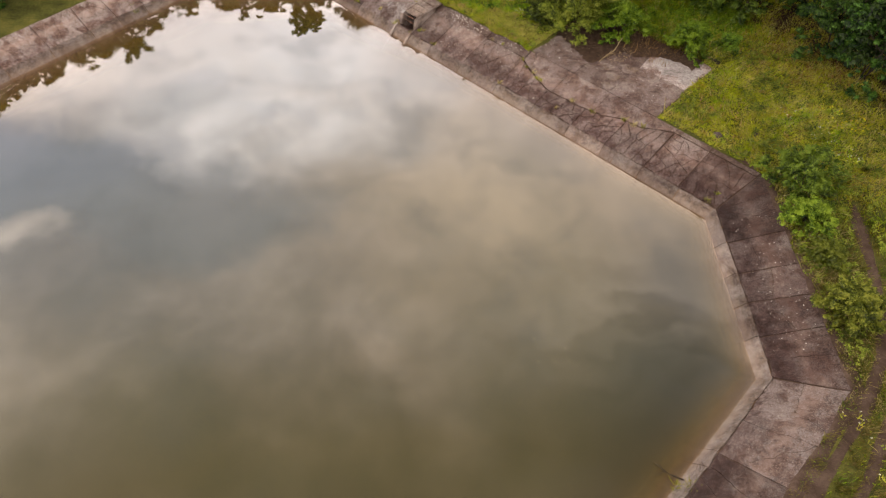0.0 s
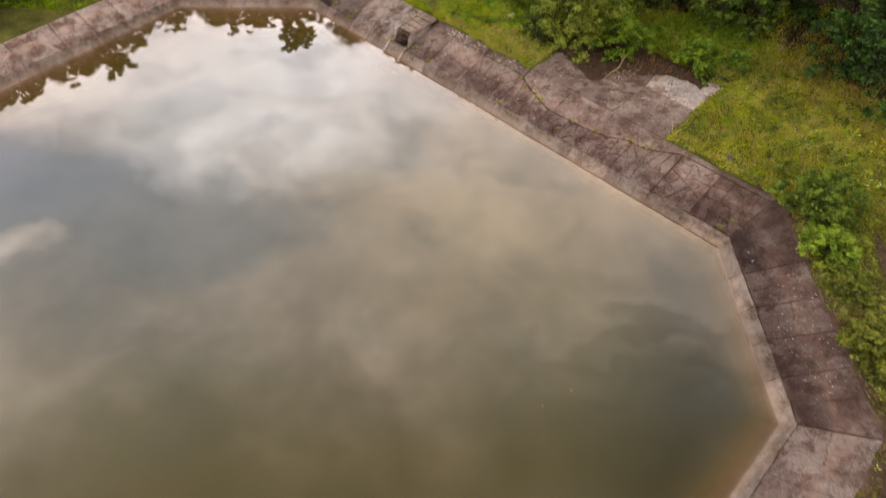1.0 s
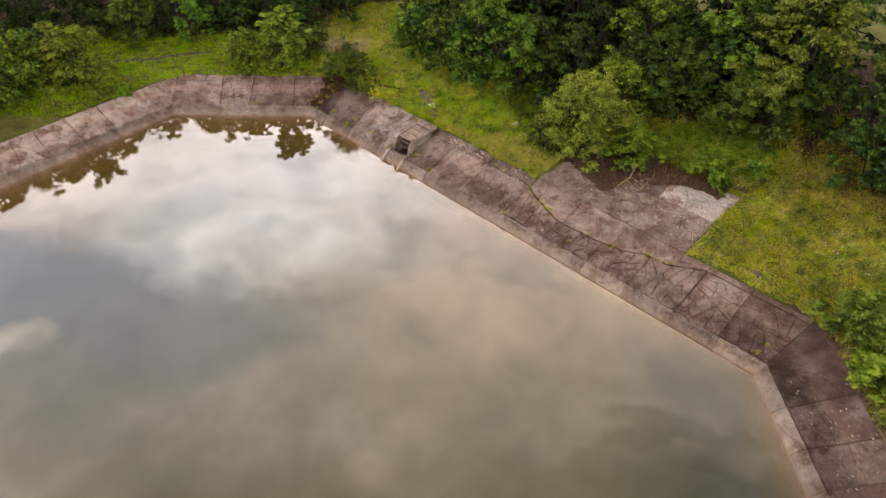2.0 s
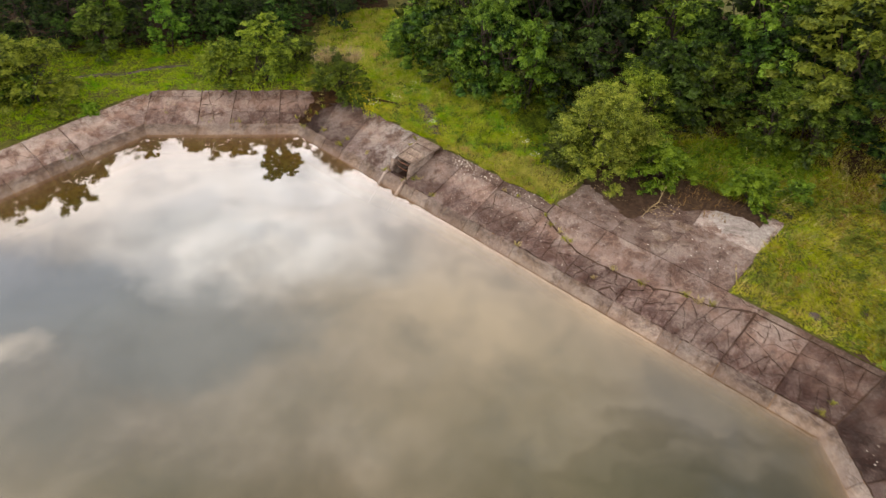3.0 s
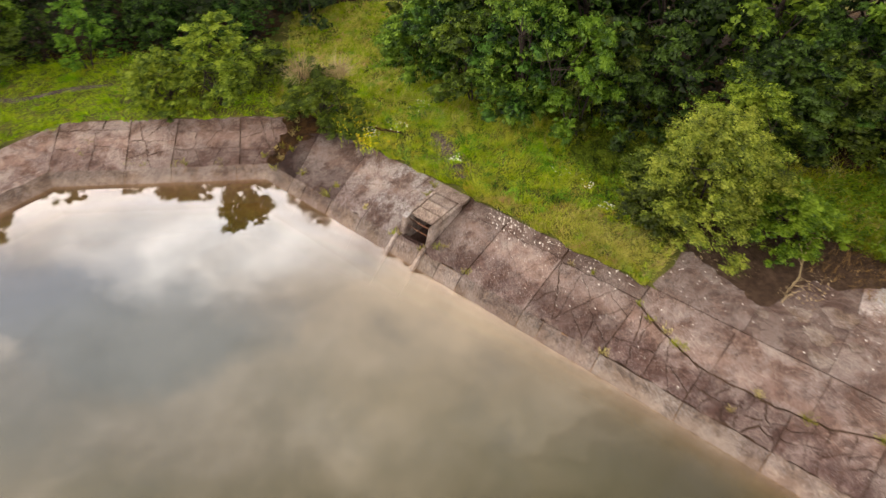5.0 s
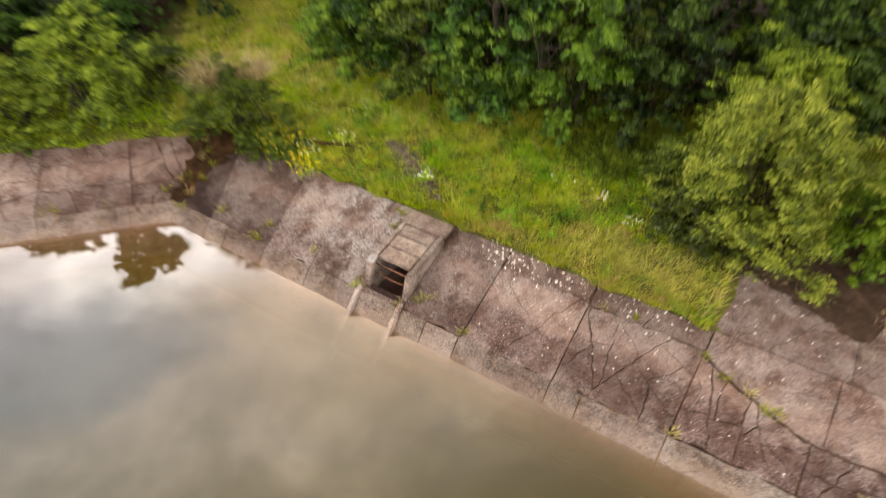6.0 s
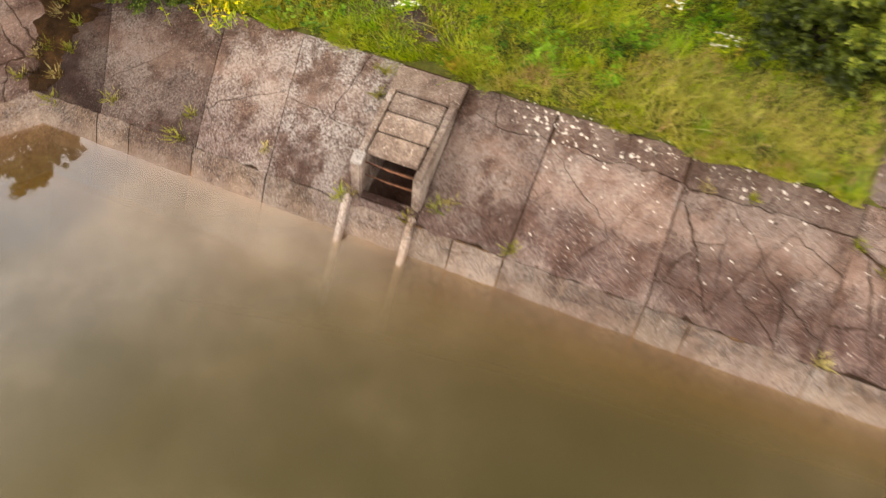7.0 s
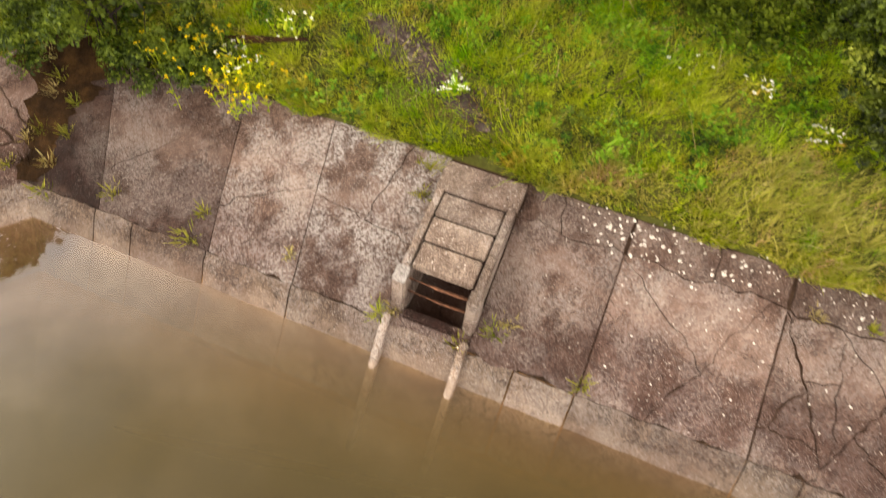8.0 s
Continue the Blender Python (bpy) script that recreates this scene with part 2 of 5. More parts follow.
TURF = soil_like("turf", [(0.36, (0.024, 0.028, 0.006)), (0.5, (0.062, 0.068, 0.013)), (0.64, (0.115, 0.112, 0.026))], 0.7, 0.8)
MUD = soil_like("path_mud", [(0.35, (0.024, 0.015, 0.010)), (0.5, (0.055, 0.036, 0.026)), (0.68, (0.11, 0.080, 0.060))], 1.6, 0.9)
DIRT = soil_like("trodden_dirt", [(0.35, (0.028, 0.021, 0.019)), (0.5, (0.062, 0.048, 0.045)), (0.68, (0.14, 0.12, 0.112))], 2.0, 0.8)
SILT = soil_like("joint_soil", [(0.35, (0.015, 0.009, 0.006)), (0.6, (0.055, 0.034, 0.023))], 2.0, 0.6)
MOSS_AND_SHADE = soil_like("dark_moss_shade", [(0.35, (0.010, 0.006, 0.002)), (0.5, (0.028, 0.015, 0.005)), (0.66, (0.085, 0.045, 0.013))], 4.0, 1.0)
CORNER = soil_like("rusty_moss_shade", [(0.35, (0.010, 0.005, 0.002)), (0.5, (0.030, 0.015, 0.005)), (0.66, (0.085, 0.044, 0.013))], 4.0, 1.0)
MOULD = soil_like("leaf_mould", [(0.35, (0.020, 0.013, 0.009)), (0.5, (0.045, 0.028, 0.018)), (0.66, (0.09, 0.06, 0.04))], 5.0, 1.0)
BED = soil_like("silty_bed", [(0.35, (0.12, 0.07, 0.03)), (0.6, (0.22, 0.13, 0.06))], 1.0, 0.3)


def leafage(name, dark, mid, light, patch=0.0, straw=(0.3, 0.26, 0.1)):
    m, nt = material(name)
    g = nd(nt, "ShaderNodeNewGeometry")
    info = nd(nt, "ShaderNodeObjectInfo")
    c = ramp(nt, g.outputs["Random Per Island"], [(0.0, dark), (0.55, mid), (1.0, light)])
    n1 = noise_tex(nt, g.outputs["Position"], 0.55 if patch else 1.1, 4.0, 0.6)
    if patch:
        c = blend(nt, ramp(nt, n1, [(0.42, 0.0), (0.66, patch)]), c, straw)
        tufts = noise_tex(nt, g.outputs["Position"], 3.0, 4.0, 0.65)
        c = blend(nt, ramp(nt, tufts, [(0.34, 0.42), (0.47, 0.0)]), c, dark)
        shade = noise_tex(nt, g.outputs["Position"], 1.15, 5.0, 0.6)
        c = blend(nt, ramp(nt, shade, [(0.36, 0.45), (0.47, 0.0)]), c, tuple(0.6 * a + 0.25 * b for a, b in zip(dark, mid)))
        c = blend(nt, ramp(nt, tufts, [(0.54, 0.0), (0.68, 0.6)]), c, light)
        lush = noise_tex(nt, g.outputs["Position"], 0.8, 5.0, 0.65, 0.3)
        c = blend(nt, ramp(nt, lush, [(0.54, 0.0), (0.64, 0.5)]), c, (mid[0] * 0.45, mid[1] * 0.82, mid[2] * 0.8))
        rust = maths(nt, "MULTIPLY", ramp(nt, noise_tex(nt, g.outputs["Position"], 1.7, 5.0, 0.7), [(0.54, 0.0), (0.64, 0.8)]), ramp(nt, g.outputs["Random Per Island"], [(0.35, 0.1), (0.75, 1.0)]))
        c = blend(nt, rust, c, (mid[0] * 1.35, mid[1] * 0.62, mid[2] * 2.6))
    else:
        # noise paints lit tips and shaded gaps of the foliage into the leaf colour
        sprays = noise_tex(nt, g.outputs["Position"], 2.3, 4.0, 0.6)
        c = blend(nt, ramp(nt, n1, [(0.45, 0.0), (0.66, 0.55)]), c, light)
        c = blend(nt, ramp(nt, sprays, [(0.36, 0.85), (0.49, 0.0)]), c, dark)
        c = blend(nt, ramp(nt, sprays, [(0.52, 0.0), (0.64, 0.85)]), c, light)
    v = nd(nt, "ShaderNodeHueSaturation", Color=c, Saturation=1.12)
    hue = maths(nt, "MULTIPLY_ADD", info.outputs["Random"], 0.025)
    hue.node.inputs[2].default_value = 0.495
    val = maths(nt, "MULTIPLY_ADD", info.outputs["Random"], 0.5)
    val.node.inputs[2].default_value = 0.75
    nt.links.new(hue, v.inputs["Hue"])
    nt.links.new(val, v.inputs["Value"])
    d = nd(nt, "ShaderNodeBsdfDiffuse", Color=v.outputs[0])
    t = nd(nt, "ShaderNodeBsdfTranslucent", Color=blend(nt, 1.0, v.outputs[0], (1.15, 1.2, 0.6), "MULTIPLY"))
    mx = nd(nt, "ShaderNodeMixShader", i0=0.38 if patch else 0.24, i1=d.outputs[0], i2=t.outputs[0])
    gl = nd(nt, "ShaderNodeBsdfGlossy", Color=(0.8, 0.85, 0.8, 1), Roughness=0.5)
    finish(nt, nd(nt, "ShaderNodeMixShader", i0=0.015, i1=mx.outputs[0], i2=gl.outputs[0]).outputs[0])
    return m


# the near-black ends stand for shade within the crowns
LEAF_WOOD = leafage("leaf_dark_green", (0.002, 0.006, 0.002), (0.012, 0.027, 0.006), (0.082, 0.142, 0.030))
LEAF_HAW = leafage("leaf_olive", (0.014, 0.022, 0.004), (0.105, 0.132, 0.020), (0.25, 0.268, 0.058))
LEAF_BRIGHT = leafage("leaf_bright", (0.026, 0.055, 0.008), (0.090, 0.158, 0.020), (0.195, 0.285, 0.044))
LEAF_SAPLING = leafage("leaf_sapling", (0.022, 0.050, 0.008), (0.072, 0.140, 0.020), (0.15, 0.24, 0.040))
# darker copy of the wood leaf; puts the shade of gaps into colour
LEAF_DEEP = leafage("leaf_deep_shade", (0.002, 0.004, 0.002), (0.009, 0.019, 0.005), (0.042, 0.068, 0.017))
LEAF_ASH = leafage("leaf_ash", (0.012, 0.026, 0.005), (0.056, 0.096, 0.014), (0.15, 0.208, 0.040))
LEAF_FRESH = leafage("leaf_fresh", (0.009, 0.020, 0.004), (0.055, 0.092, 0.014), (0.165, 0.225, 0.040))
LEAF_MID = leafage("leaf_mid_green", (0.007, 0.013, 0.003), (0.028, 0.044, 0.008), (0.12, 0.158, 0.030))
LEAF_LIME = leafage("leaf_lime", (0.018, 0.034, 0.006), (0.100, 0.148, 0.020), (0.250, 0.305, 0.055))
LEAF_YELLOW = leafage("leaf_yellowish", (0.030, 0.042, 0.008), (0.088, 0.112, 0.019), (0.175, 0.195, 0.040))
GRASS = leafage("grass_blades", (0.062, 0.110, 0.009), (0.31, 0.395, 0.036), (0.49, 0.53, 0.082), 0.65, (0.50, 0.44, 0.12))
FAR_GRASS = leafage("short_grass", (0.090, 0.150, 0.012), (0.225, 0.310, 0.026), (0.34, 0.41, 0.050), 0.3, (0.36, 0.36, 0.08))
PALE_GRASS = leafage("pale_grass", (0.21, 0.205, 0.050), (0.33, 0.31, 0.095), (0.44, 0.39, 0.15), 0.5, (0.48, 0.40, 0.15))
DULL_GRASS = leafage("dull_grass", (0.022, 0.026, 0.006), (0.075, 0.074, 0.016), (0.16, 0.135, 0.040), 0.7, (0.15, 0.095, 0.045))
MEADOW = leafage("yellowing_grass", (0.17, 0.215, 0.018), (0.375, 0.435, 0.045), (0.53, 0.55, 0.09), 0.5, (0.56, 0.49, 0.13))
BROWNED = leafage("browned_herbage", (0.12, 0.075, 0.022), (0.25, 0.165, 0.055), (0.38, 0.28, 0.11))
WEED = leafage("yellowed_weeds", (0.09, 0.105, 0.018), (0.185, 0.190, 0.032), (0.29, 0.275, 0.07))
STRAW = leafage("dry_straw", (0.18, 0.14, 0.06), (0.28, 0.23, 0.11), (0.38, 0.33, 0.18))
TWIG = leafage("dry_twigs", (0.14, 0.10, 0.07), (0.25, 0.19, 0.13), (0.36, 0.29, 0.20))
RUSSET = leafage("russet_stems", (0.045, 0.024, 0.012), (0.10, 0.055, 0.030), (0.18, 0.11, 0.06))
YELLOW = leafage("yellow_petals", (0.55, 0.38, 0.01), (0.75, 0.52, 0.015), (0.85, 0.65, 0.04))
WHITE = leafage("white_petals", (0.55, 0.55, 0.50), (0.72, 0.72, 0.68), (0.85, 0.85, 0.8))
BARK = soil_like("bark", [(0.35, (0.018, 0.014, 0.011)), (0.65, (0.060, 0.048, 0.038))], 6.0, 0.9)


def painted(name, stops, scale, rough, metal=0.0):
    m, nt = material(name)
    n = noise_tex(nt, place(nt), scale, 5.0, 0.65)
    b = nd(nt, "ShaderNodeBump", Strength=0.4, Distance=0.01, Height=n)
    finish(nt, nd(nt, "ShaderNodeBsdfPrincipled", **{"Base Color": ramp(nt, n, stops), "Roughness": rough, "Metallic": metal, "Normal": b.outputs[0]}).outputs[0])
    return m


RUST = painted("rusty_steel", [(0.35, (0.07, 0.03, 0.018)), (0.65, (0.24, 0.11, 0.06))], 18.0, 0.8, 0.3)
PALE = painted("pale_speck", [(0.35, (0.28, 0.26, 0.24)), (0.65, (0.62, 0.60, 0.56))], 22.0, 0.9)


def water_material():
    """Turbid pond water: clear enough to show the bed in the shallows, silty farther out."""
    m, nt = material("silty_water")
    pos = place(nt)
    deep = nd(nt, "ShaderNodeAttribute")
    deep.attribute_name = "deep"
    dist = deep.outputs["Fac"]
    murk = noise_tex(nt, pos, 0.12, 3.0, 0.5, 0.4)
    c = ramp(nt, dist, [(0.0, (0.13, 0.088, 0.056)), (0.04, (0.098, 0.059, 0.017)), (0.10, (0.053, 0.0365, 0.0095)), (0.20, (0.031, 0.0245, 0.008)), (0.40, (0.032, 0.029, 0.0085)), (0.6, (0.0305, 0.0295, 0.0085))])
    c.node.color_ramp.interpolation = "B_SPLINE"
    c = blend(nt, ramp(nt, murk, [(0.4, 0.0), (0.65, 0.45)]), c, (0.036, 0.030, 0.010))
    # this attribute only takes the water colour darker; no plants are modelled
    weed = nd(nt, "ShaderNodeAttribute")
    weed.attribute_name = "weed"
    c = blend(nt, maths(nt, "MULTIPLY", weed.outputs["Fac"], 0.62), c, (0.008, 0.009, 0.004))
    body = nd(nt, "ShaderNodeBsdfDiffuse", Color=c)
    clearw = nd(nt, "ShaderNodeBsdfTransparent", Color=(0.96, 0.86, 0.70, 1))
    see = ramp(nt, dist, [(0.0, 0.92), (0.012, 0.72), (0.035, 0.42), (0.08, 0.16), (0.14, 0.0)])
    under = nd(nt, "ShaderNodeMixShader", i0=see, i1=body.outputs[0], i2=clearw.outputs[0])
    rip = noise_tex(nt, pos, 3.0, 2.0, 0.5)
    bump = nd(nt, "ShaderNodeBump", Strength=0.02, Distance=0.02, Height=rip)
    gloss = nd(nt, "ShaderNodeBsdfGlossy", Color=(1, 1, 1, 1), Roughness=0.03, Normal=bump.outputs[0])
    tilt = nd(nt, "ShaderNodeLayerWeight", Blend=0.5, Normal=bump.outputs[0]).outputs["Facing"]
    fres = maths(nt, "ADD", maths(nt, "MULTIPLY", maths(nt, "POWER", tilt, 2.9), 0.43), 0.075)
    finish(nt, nd(nt, "ShaderNodeMixShader", i0=fres, i1=under.outputs[0], i2=gloss.outputs[0]).outputs[0])
    return m


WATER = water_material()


# ---- mesh tools ----
def mesh_from(name, verts, faces, mat_, smooth=False):
    me = bpy.data.meshes.new(name)
    me.from_pydata([tuple(v) for v in verts], [], faces)
    me.materials.append(mat_)
    if smooth:
        me.polygons.foreach_set("use_smooth", [True] * len(me.polygons))
    me.update()
    return me


def leaves_mesh(name, quads, mat_):
    """A mesh of loose faces from an array (count, corners, 3)."""
    q = np.asarray(quads, dtype=np.float32)
    n, k = q.shape[0], q.shape[1]
    me = bpy.data.meshes.new(name)
    me.vertices.add(n * k)
    me.vertices.foreach_set("co", q.ravel())
    me.loops.add(n * k)
    me.loops.foreach_set("vertex_index", np.arange(n * k, dtype=np.int32))
    me.polygons.add(n)
    me.polygons.foreach_set("loop_start", np.arange(0, n * k, k, dtype=np.int32))
    me.materials.append(mat_)
    me.update(calc_edges=True)
    me.validate()
    return me


def part(name, me, parent, label=""):
    ob = new(name, me)
    ob.parent = parent
    if label:
        ob["label"] = label
    return ob


def empty(name, m):
    ob = new(name)
    ob.matrix_world = m
    return ob


def tube(verts, faces, pts, radii, sides=6):
    base = len(verts)
    pts = [Vector(p) for p in pts]
    for i, p in enumerate(pts):
        d = (pts[min(i + 1, len(pts) - 1)] - pts[max(i - 1, 0)]).normalized()
        a = d.orthogonal().normalized()
        b = d.cross(a)
        for k in range(sides):
            w = 2 * math.pi * k / sides
            verts.append(p + radii[i] * (math.cos(w) * a + math.sin(w) * b))
    for i in range(len(pts) - 1):
        for k in range(sides):
            k2 = (k + 1) % sides
            faces.append((base + i * sides + k, base + i * sides + k2, base + (i + 1) * sides + k2, base + (i + 1) * sides + k))
    faces.append(tuple(base + k for k in reversed(range(sides))))
    faces.append(tuple(base + (len(pts) - 1) * sides + k for k in range(sides)))


# ---- the plan of the basin ----
SHORE = [Vector(p) for p in ((-13.3, 36.65), (-5.75, 36.72), (12.65, 18.35), (12.4, 10.6), (-6.0, -7.8), (-13.6, -7.8), (-29.6, 9.0), (-29.6, 16.6))]
TOP_OUT = [2.6, 2.85, 2.45, 2.5, 2.5, 2.5, 2.5, 1.8]
TOE_OUT, TOE_Z, TOP_Z = 0.39, 0.40, 1.2
SIDES = len(SHORE)


def side_frame(i):
    a, b = SHORE[i], SHORE[(i + 1) % SIDES]
    u = (b - a).normalized()
    return a, b, u, Vector((-u.y, u.x))


def offset_ring(outs):
    """Corners of the shore pushed outwards by a distance of its own for each side."""
    ring = []
    for i in range(SIDES):
        a0, _, u0, n0 = side_frame(i - 1 if i else SIDES - 1)
        a1, _, u1, n1 = side_frame(i)
        p, q = a0 + n0 * outs[i - 1], a1 + n1 * outs[i]
        det = u0.x * -u1.y + u1.x * u0.y
        r = q - p
        k = (r.x * -u1.y + u1.x * r.y) / det
        ring.append(p + u0 * k)
    return ring


TOE_RING = offset_ring([TOE_OUT] * SIDES)
TOP_RING = offset_ring(TOP_OUT)


def shore_distance(x, y):
    """Metres outside the shoreline (negative over the water); works on arrays too."""
    d = None
    for i in range(SIDES):
        a, _, _, n = side_frame(i)
        e = (x - a.x) * n.x + (y - a.y) * n.y
        d = e if d is None else np.maximum(d, e)
    return d


BANK_A, _, BANK_U, BANK_N = side_frame(1)


def bank(s, d, z):
    """A place on the long bank with the outlet: along it, outwards, up."""
    p = BANK_A + BANK_U * s + BANK_N * d
    return Vector((p.x, p.y, z))


def bank_of(x, y):
    return (x - BANK_A.x) * BANK_U.x + (y - BANK_A.y) * BANK_U.y, (x - BANK_A.x) * BANK_N.x + (y - BANK_A.y) * BANK_N.y


APRON_S0, APRON_S1, APRON_D0, APRON_D1 = 13.8, 21.4, 2.95, 8.0


def apron_z(d):
    return 1.20 + 0.045 * (d - APRON_D0)


def ground_z(x, y):
    d = shore_distance(x, y)
    w = 0.04 * np.sin(1.3 * x + 0.7 * y) * np.sin(0.9 * y - 0.4 * x) + 0.03 * np.sin(2.9 * x - 1.7 * y)
    out = np.clip(d - 2.4, 0, 60)
    z = 1.2 + 0.035 * np.minimum(out, 14) + 0.012 * np.clip(out - 14, 0, 50) + w * np.clip(out / 1.5, 0, 1) + 0.04 * np.clip(out / 0.4, 0, 1)
    s, e = bank_of(x, y)
    inside = np.clip(np.minimum(np.minimum(s - APRON_S0, APRON_S1 - s), APRON_D1 - e) / 0.25 + 0.3, 0, 1)
    return z - 0.16 * inside


# ---- ground ----
def build_ground():
    ring = []
    for i in range(SIDES):
        a, b = TOP_RING[i], TOP_RING[(i + 1) % SIDES]
        n = max(2, int((b - a).length / 0.4))
        ring += [a.lerp(b, k / n) for k in range(n)]
    mid = Vector((-9.0, 14.3))
    steps = [0, 0.12] + [0.3 + 0.3 * k for k in range(30)] + [10, 11, 12.5, 14.5, 17, 20, 24, 30, 40, 60, 100, 180, 350, 700]
    verts, faces = [], []
    n = len(ring)
    for k, st in enumerate(steps):
        for p in ring:
            q = p + (p - mid).normalized() * st
            z = TOP_Z - 0.03 if k == 0 else float(ground_z(q.x, q.y))
            verts.append((q.x, q.y, z))
    for k in range(len(steps) - 1):
        for j in range(n):
            j2 = (j + 1) % n
            faces.append((k * n + j, (k + 1) * n + j, (k + 1) * n + j2, k * n + j2))
    ob = new("ground", mesh_from("ground", verts, [f[::-1] for f in faces], TURF, True))
    return tagged(ob, "uneven grassy ground round the basin, with worn spots", "ground", kind="structure")


ground = build_ground()


# ---- water ----
def build_water():
    rings = [0.55, 0.0, -0.1, -0.2, -0.32, -0.46, -0.62, -0.8, -1.0, -1.25, -1.55, -1.9, -2.3, -2.8, -3.4, -4.2, -5.2, -6.2, -7.0]
    verts, faces, deep, weed = [], [], [], []
    per = 14
    for out in rings:
        c = offset_ring([out] * SIDES)
        for i in range(SIDES):
            for k in range(per):
                p = c[i].lerp(c[(i + 1) % SIDES], k / per)
                verts.append((p.x, p.y, 0.0))
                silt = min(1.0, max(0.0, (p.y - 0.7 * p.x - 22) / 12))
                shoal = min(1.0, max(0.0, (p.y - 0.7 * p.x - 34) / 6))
                # darker water a little way off the shores where x is past 4.5
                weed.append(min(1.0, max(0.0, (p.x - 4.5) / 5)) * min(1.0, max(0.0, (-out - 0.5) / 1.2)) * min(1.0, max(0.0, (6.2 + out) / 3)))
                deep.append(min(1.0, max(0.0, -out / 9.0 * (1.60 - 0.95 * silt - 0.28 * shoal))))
    n = per * SIDES
    for r in range(len(rings) - 1):
        for j in range(n):
            j2 = (j + 1) % n
            faces.append((r * n + j, r * n + j2, (r + 1) * n + j2, (r + 1) * n + j))
    faces.append(tuple(range((len(rings) - 1) * n, len(rings) * n)))
    me = mesh_from("water", verts, [f[::-1] for f in faces], WATER)
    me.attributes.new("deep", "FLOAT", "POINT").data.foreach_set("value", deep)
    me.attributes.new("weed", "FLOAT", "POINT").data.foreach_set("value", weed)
    ob = new("water", me)
    if sum(p.normal.z for p in me.polygons) < 0:
        me.flip_normals()
    return tagged(ob, "still silty brown pond water reflecting clouds and trees", "water", kind="structure")


water = build_water()


# ---- basin bed under slabs and water ----
def build_bed():
    rings = [(offset_ring([o + 0.25 for o in TOP_OUT]), TOP_Z - 0.10), (TOP_RING, TOP_Z - 0.028), (TOE_RING, TOE_Z - 0.028), (offset_ring([-0.7] * SIDES), -0.72), (offset_ring([-4.5] * SIDES), -2.2)]
    verts, faces = [], []
    for c, z in rings:
        verts += [(p.x, p.y, z) for p in c]
    for r in range(len(rings) - 1):
        for j in range(SIDES):
            j2 = (j + 1) % SIDES
            if r == 1 and j == 1:
                k = len(verts)
                for at in (6.34, 7.39):
                    for d in (TOP_OUT[1], 2.28, TOE_OUT):
                        verts.append(bank(at, d, TOE_Z - 0.028 + (d - TOE_OUT) / (TOP_OUT[1] - TOE_OUT) * (TOP_Z - TOE_Z)))
                faces.append((SIDES + j, k, k + 1, k + 2, 2 * SIDES + j))
                faces.append((k + 3, SIDES + j2, 2 * SIDES + j2, k + 5, k + 4))
                faces.append((k, k + 3, k + 4, k + 1))
                continue
            faces.append((r * SIDES + j, r * SIDES + j2, (r + 1) * SIDES + j2, (r + 1) * SIDES + j))
    faces.append(tuple(range((len(rings) - 1) * SIDES, len(rings) * SIDES)))
    me = mesh_from("basin_bed", verts, faces, SILT)
    me.materials.append(BED)
    for p in me.polygons:
        if p.center.z < 0.1:
            p.material_index = 1
    ob = new("basin_bed", me)
    return tagged(ob, "sloping basin lined with cracked weathered concrete slabs", "basin", kind="structure")


bed = build_bed()


# ---- woody plants ----
def leaf_cloud(rng, centres, radii, count, size, droop=0.25, corners=4):
    """Loose leaves scattered round clump centres: folded diamonds of mixed size."""
    centres, radii = np.asarray(centres, float), np.asarray(radii, float)
    wts = radii ** 2
    pick = rng.choice(len(centres), count, p=wts / wts.sum())
    d = rng.normal(size=(count, 3))
    d /= np.linalg.norm(d, axis=1)[:, None]
    d[:, 2] = np.where(d[:, 2] < -0.3, -d[:, 2] * 0.6, d[:, 2])
    r = radii[pick] * (0.25 + 0.8 * rng.random(count) ** 0.6)
    p = centres[pick] + d * r[:, None] * np.array([1.0, 1.0, 0.72])
    flat = centres[pick] * np.array([1.0, 1.0, 0.0])
    flat /= np.linalg.norm(flat, axis=1)[:, None] + 1e-6
    p += flat * (rng.normal(size=count) * 0.42 * radii[pick])[:, None] + rng.normal(size=(count, 3)) * 0.12 * radii[pick][:, None]
    nrm = d * 1.0 + rng.normal(size=(count, 3)) * 0.32 + np.array([0, 0, 0.55])
    nrm /= np.linalg.norm(nrm, axis=1)[:, None]
    along = rng.normal(size=(count, 3)) + d * 0.8 + np.array([0, 0, -droop])
    along -= nrm * (along * nrm).sum(1)[:, None]
    along /= np.linalg.norm(along, axis=1)[:, None]
    across = np.cross(nrm, along)
    ln = size * (0.6 + 0.9 * rng.random(count))[:, None]
    w = ln * 0.30
    if corners == 3:
        return np.stack([p - along * ln * 0.45 + across * w, p - along * ln * 0.45 - across * w, p + along * ln * 0.55], axis=1)
    return np.stack([p - along * ln * 0.5, p + across * w + nrm * w * 0.25, p + along * ln * 0.5, p - across * w + nrm * w * 0.25], axis=1)


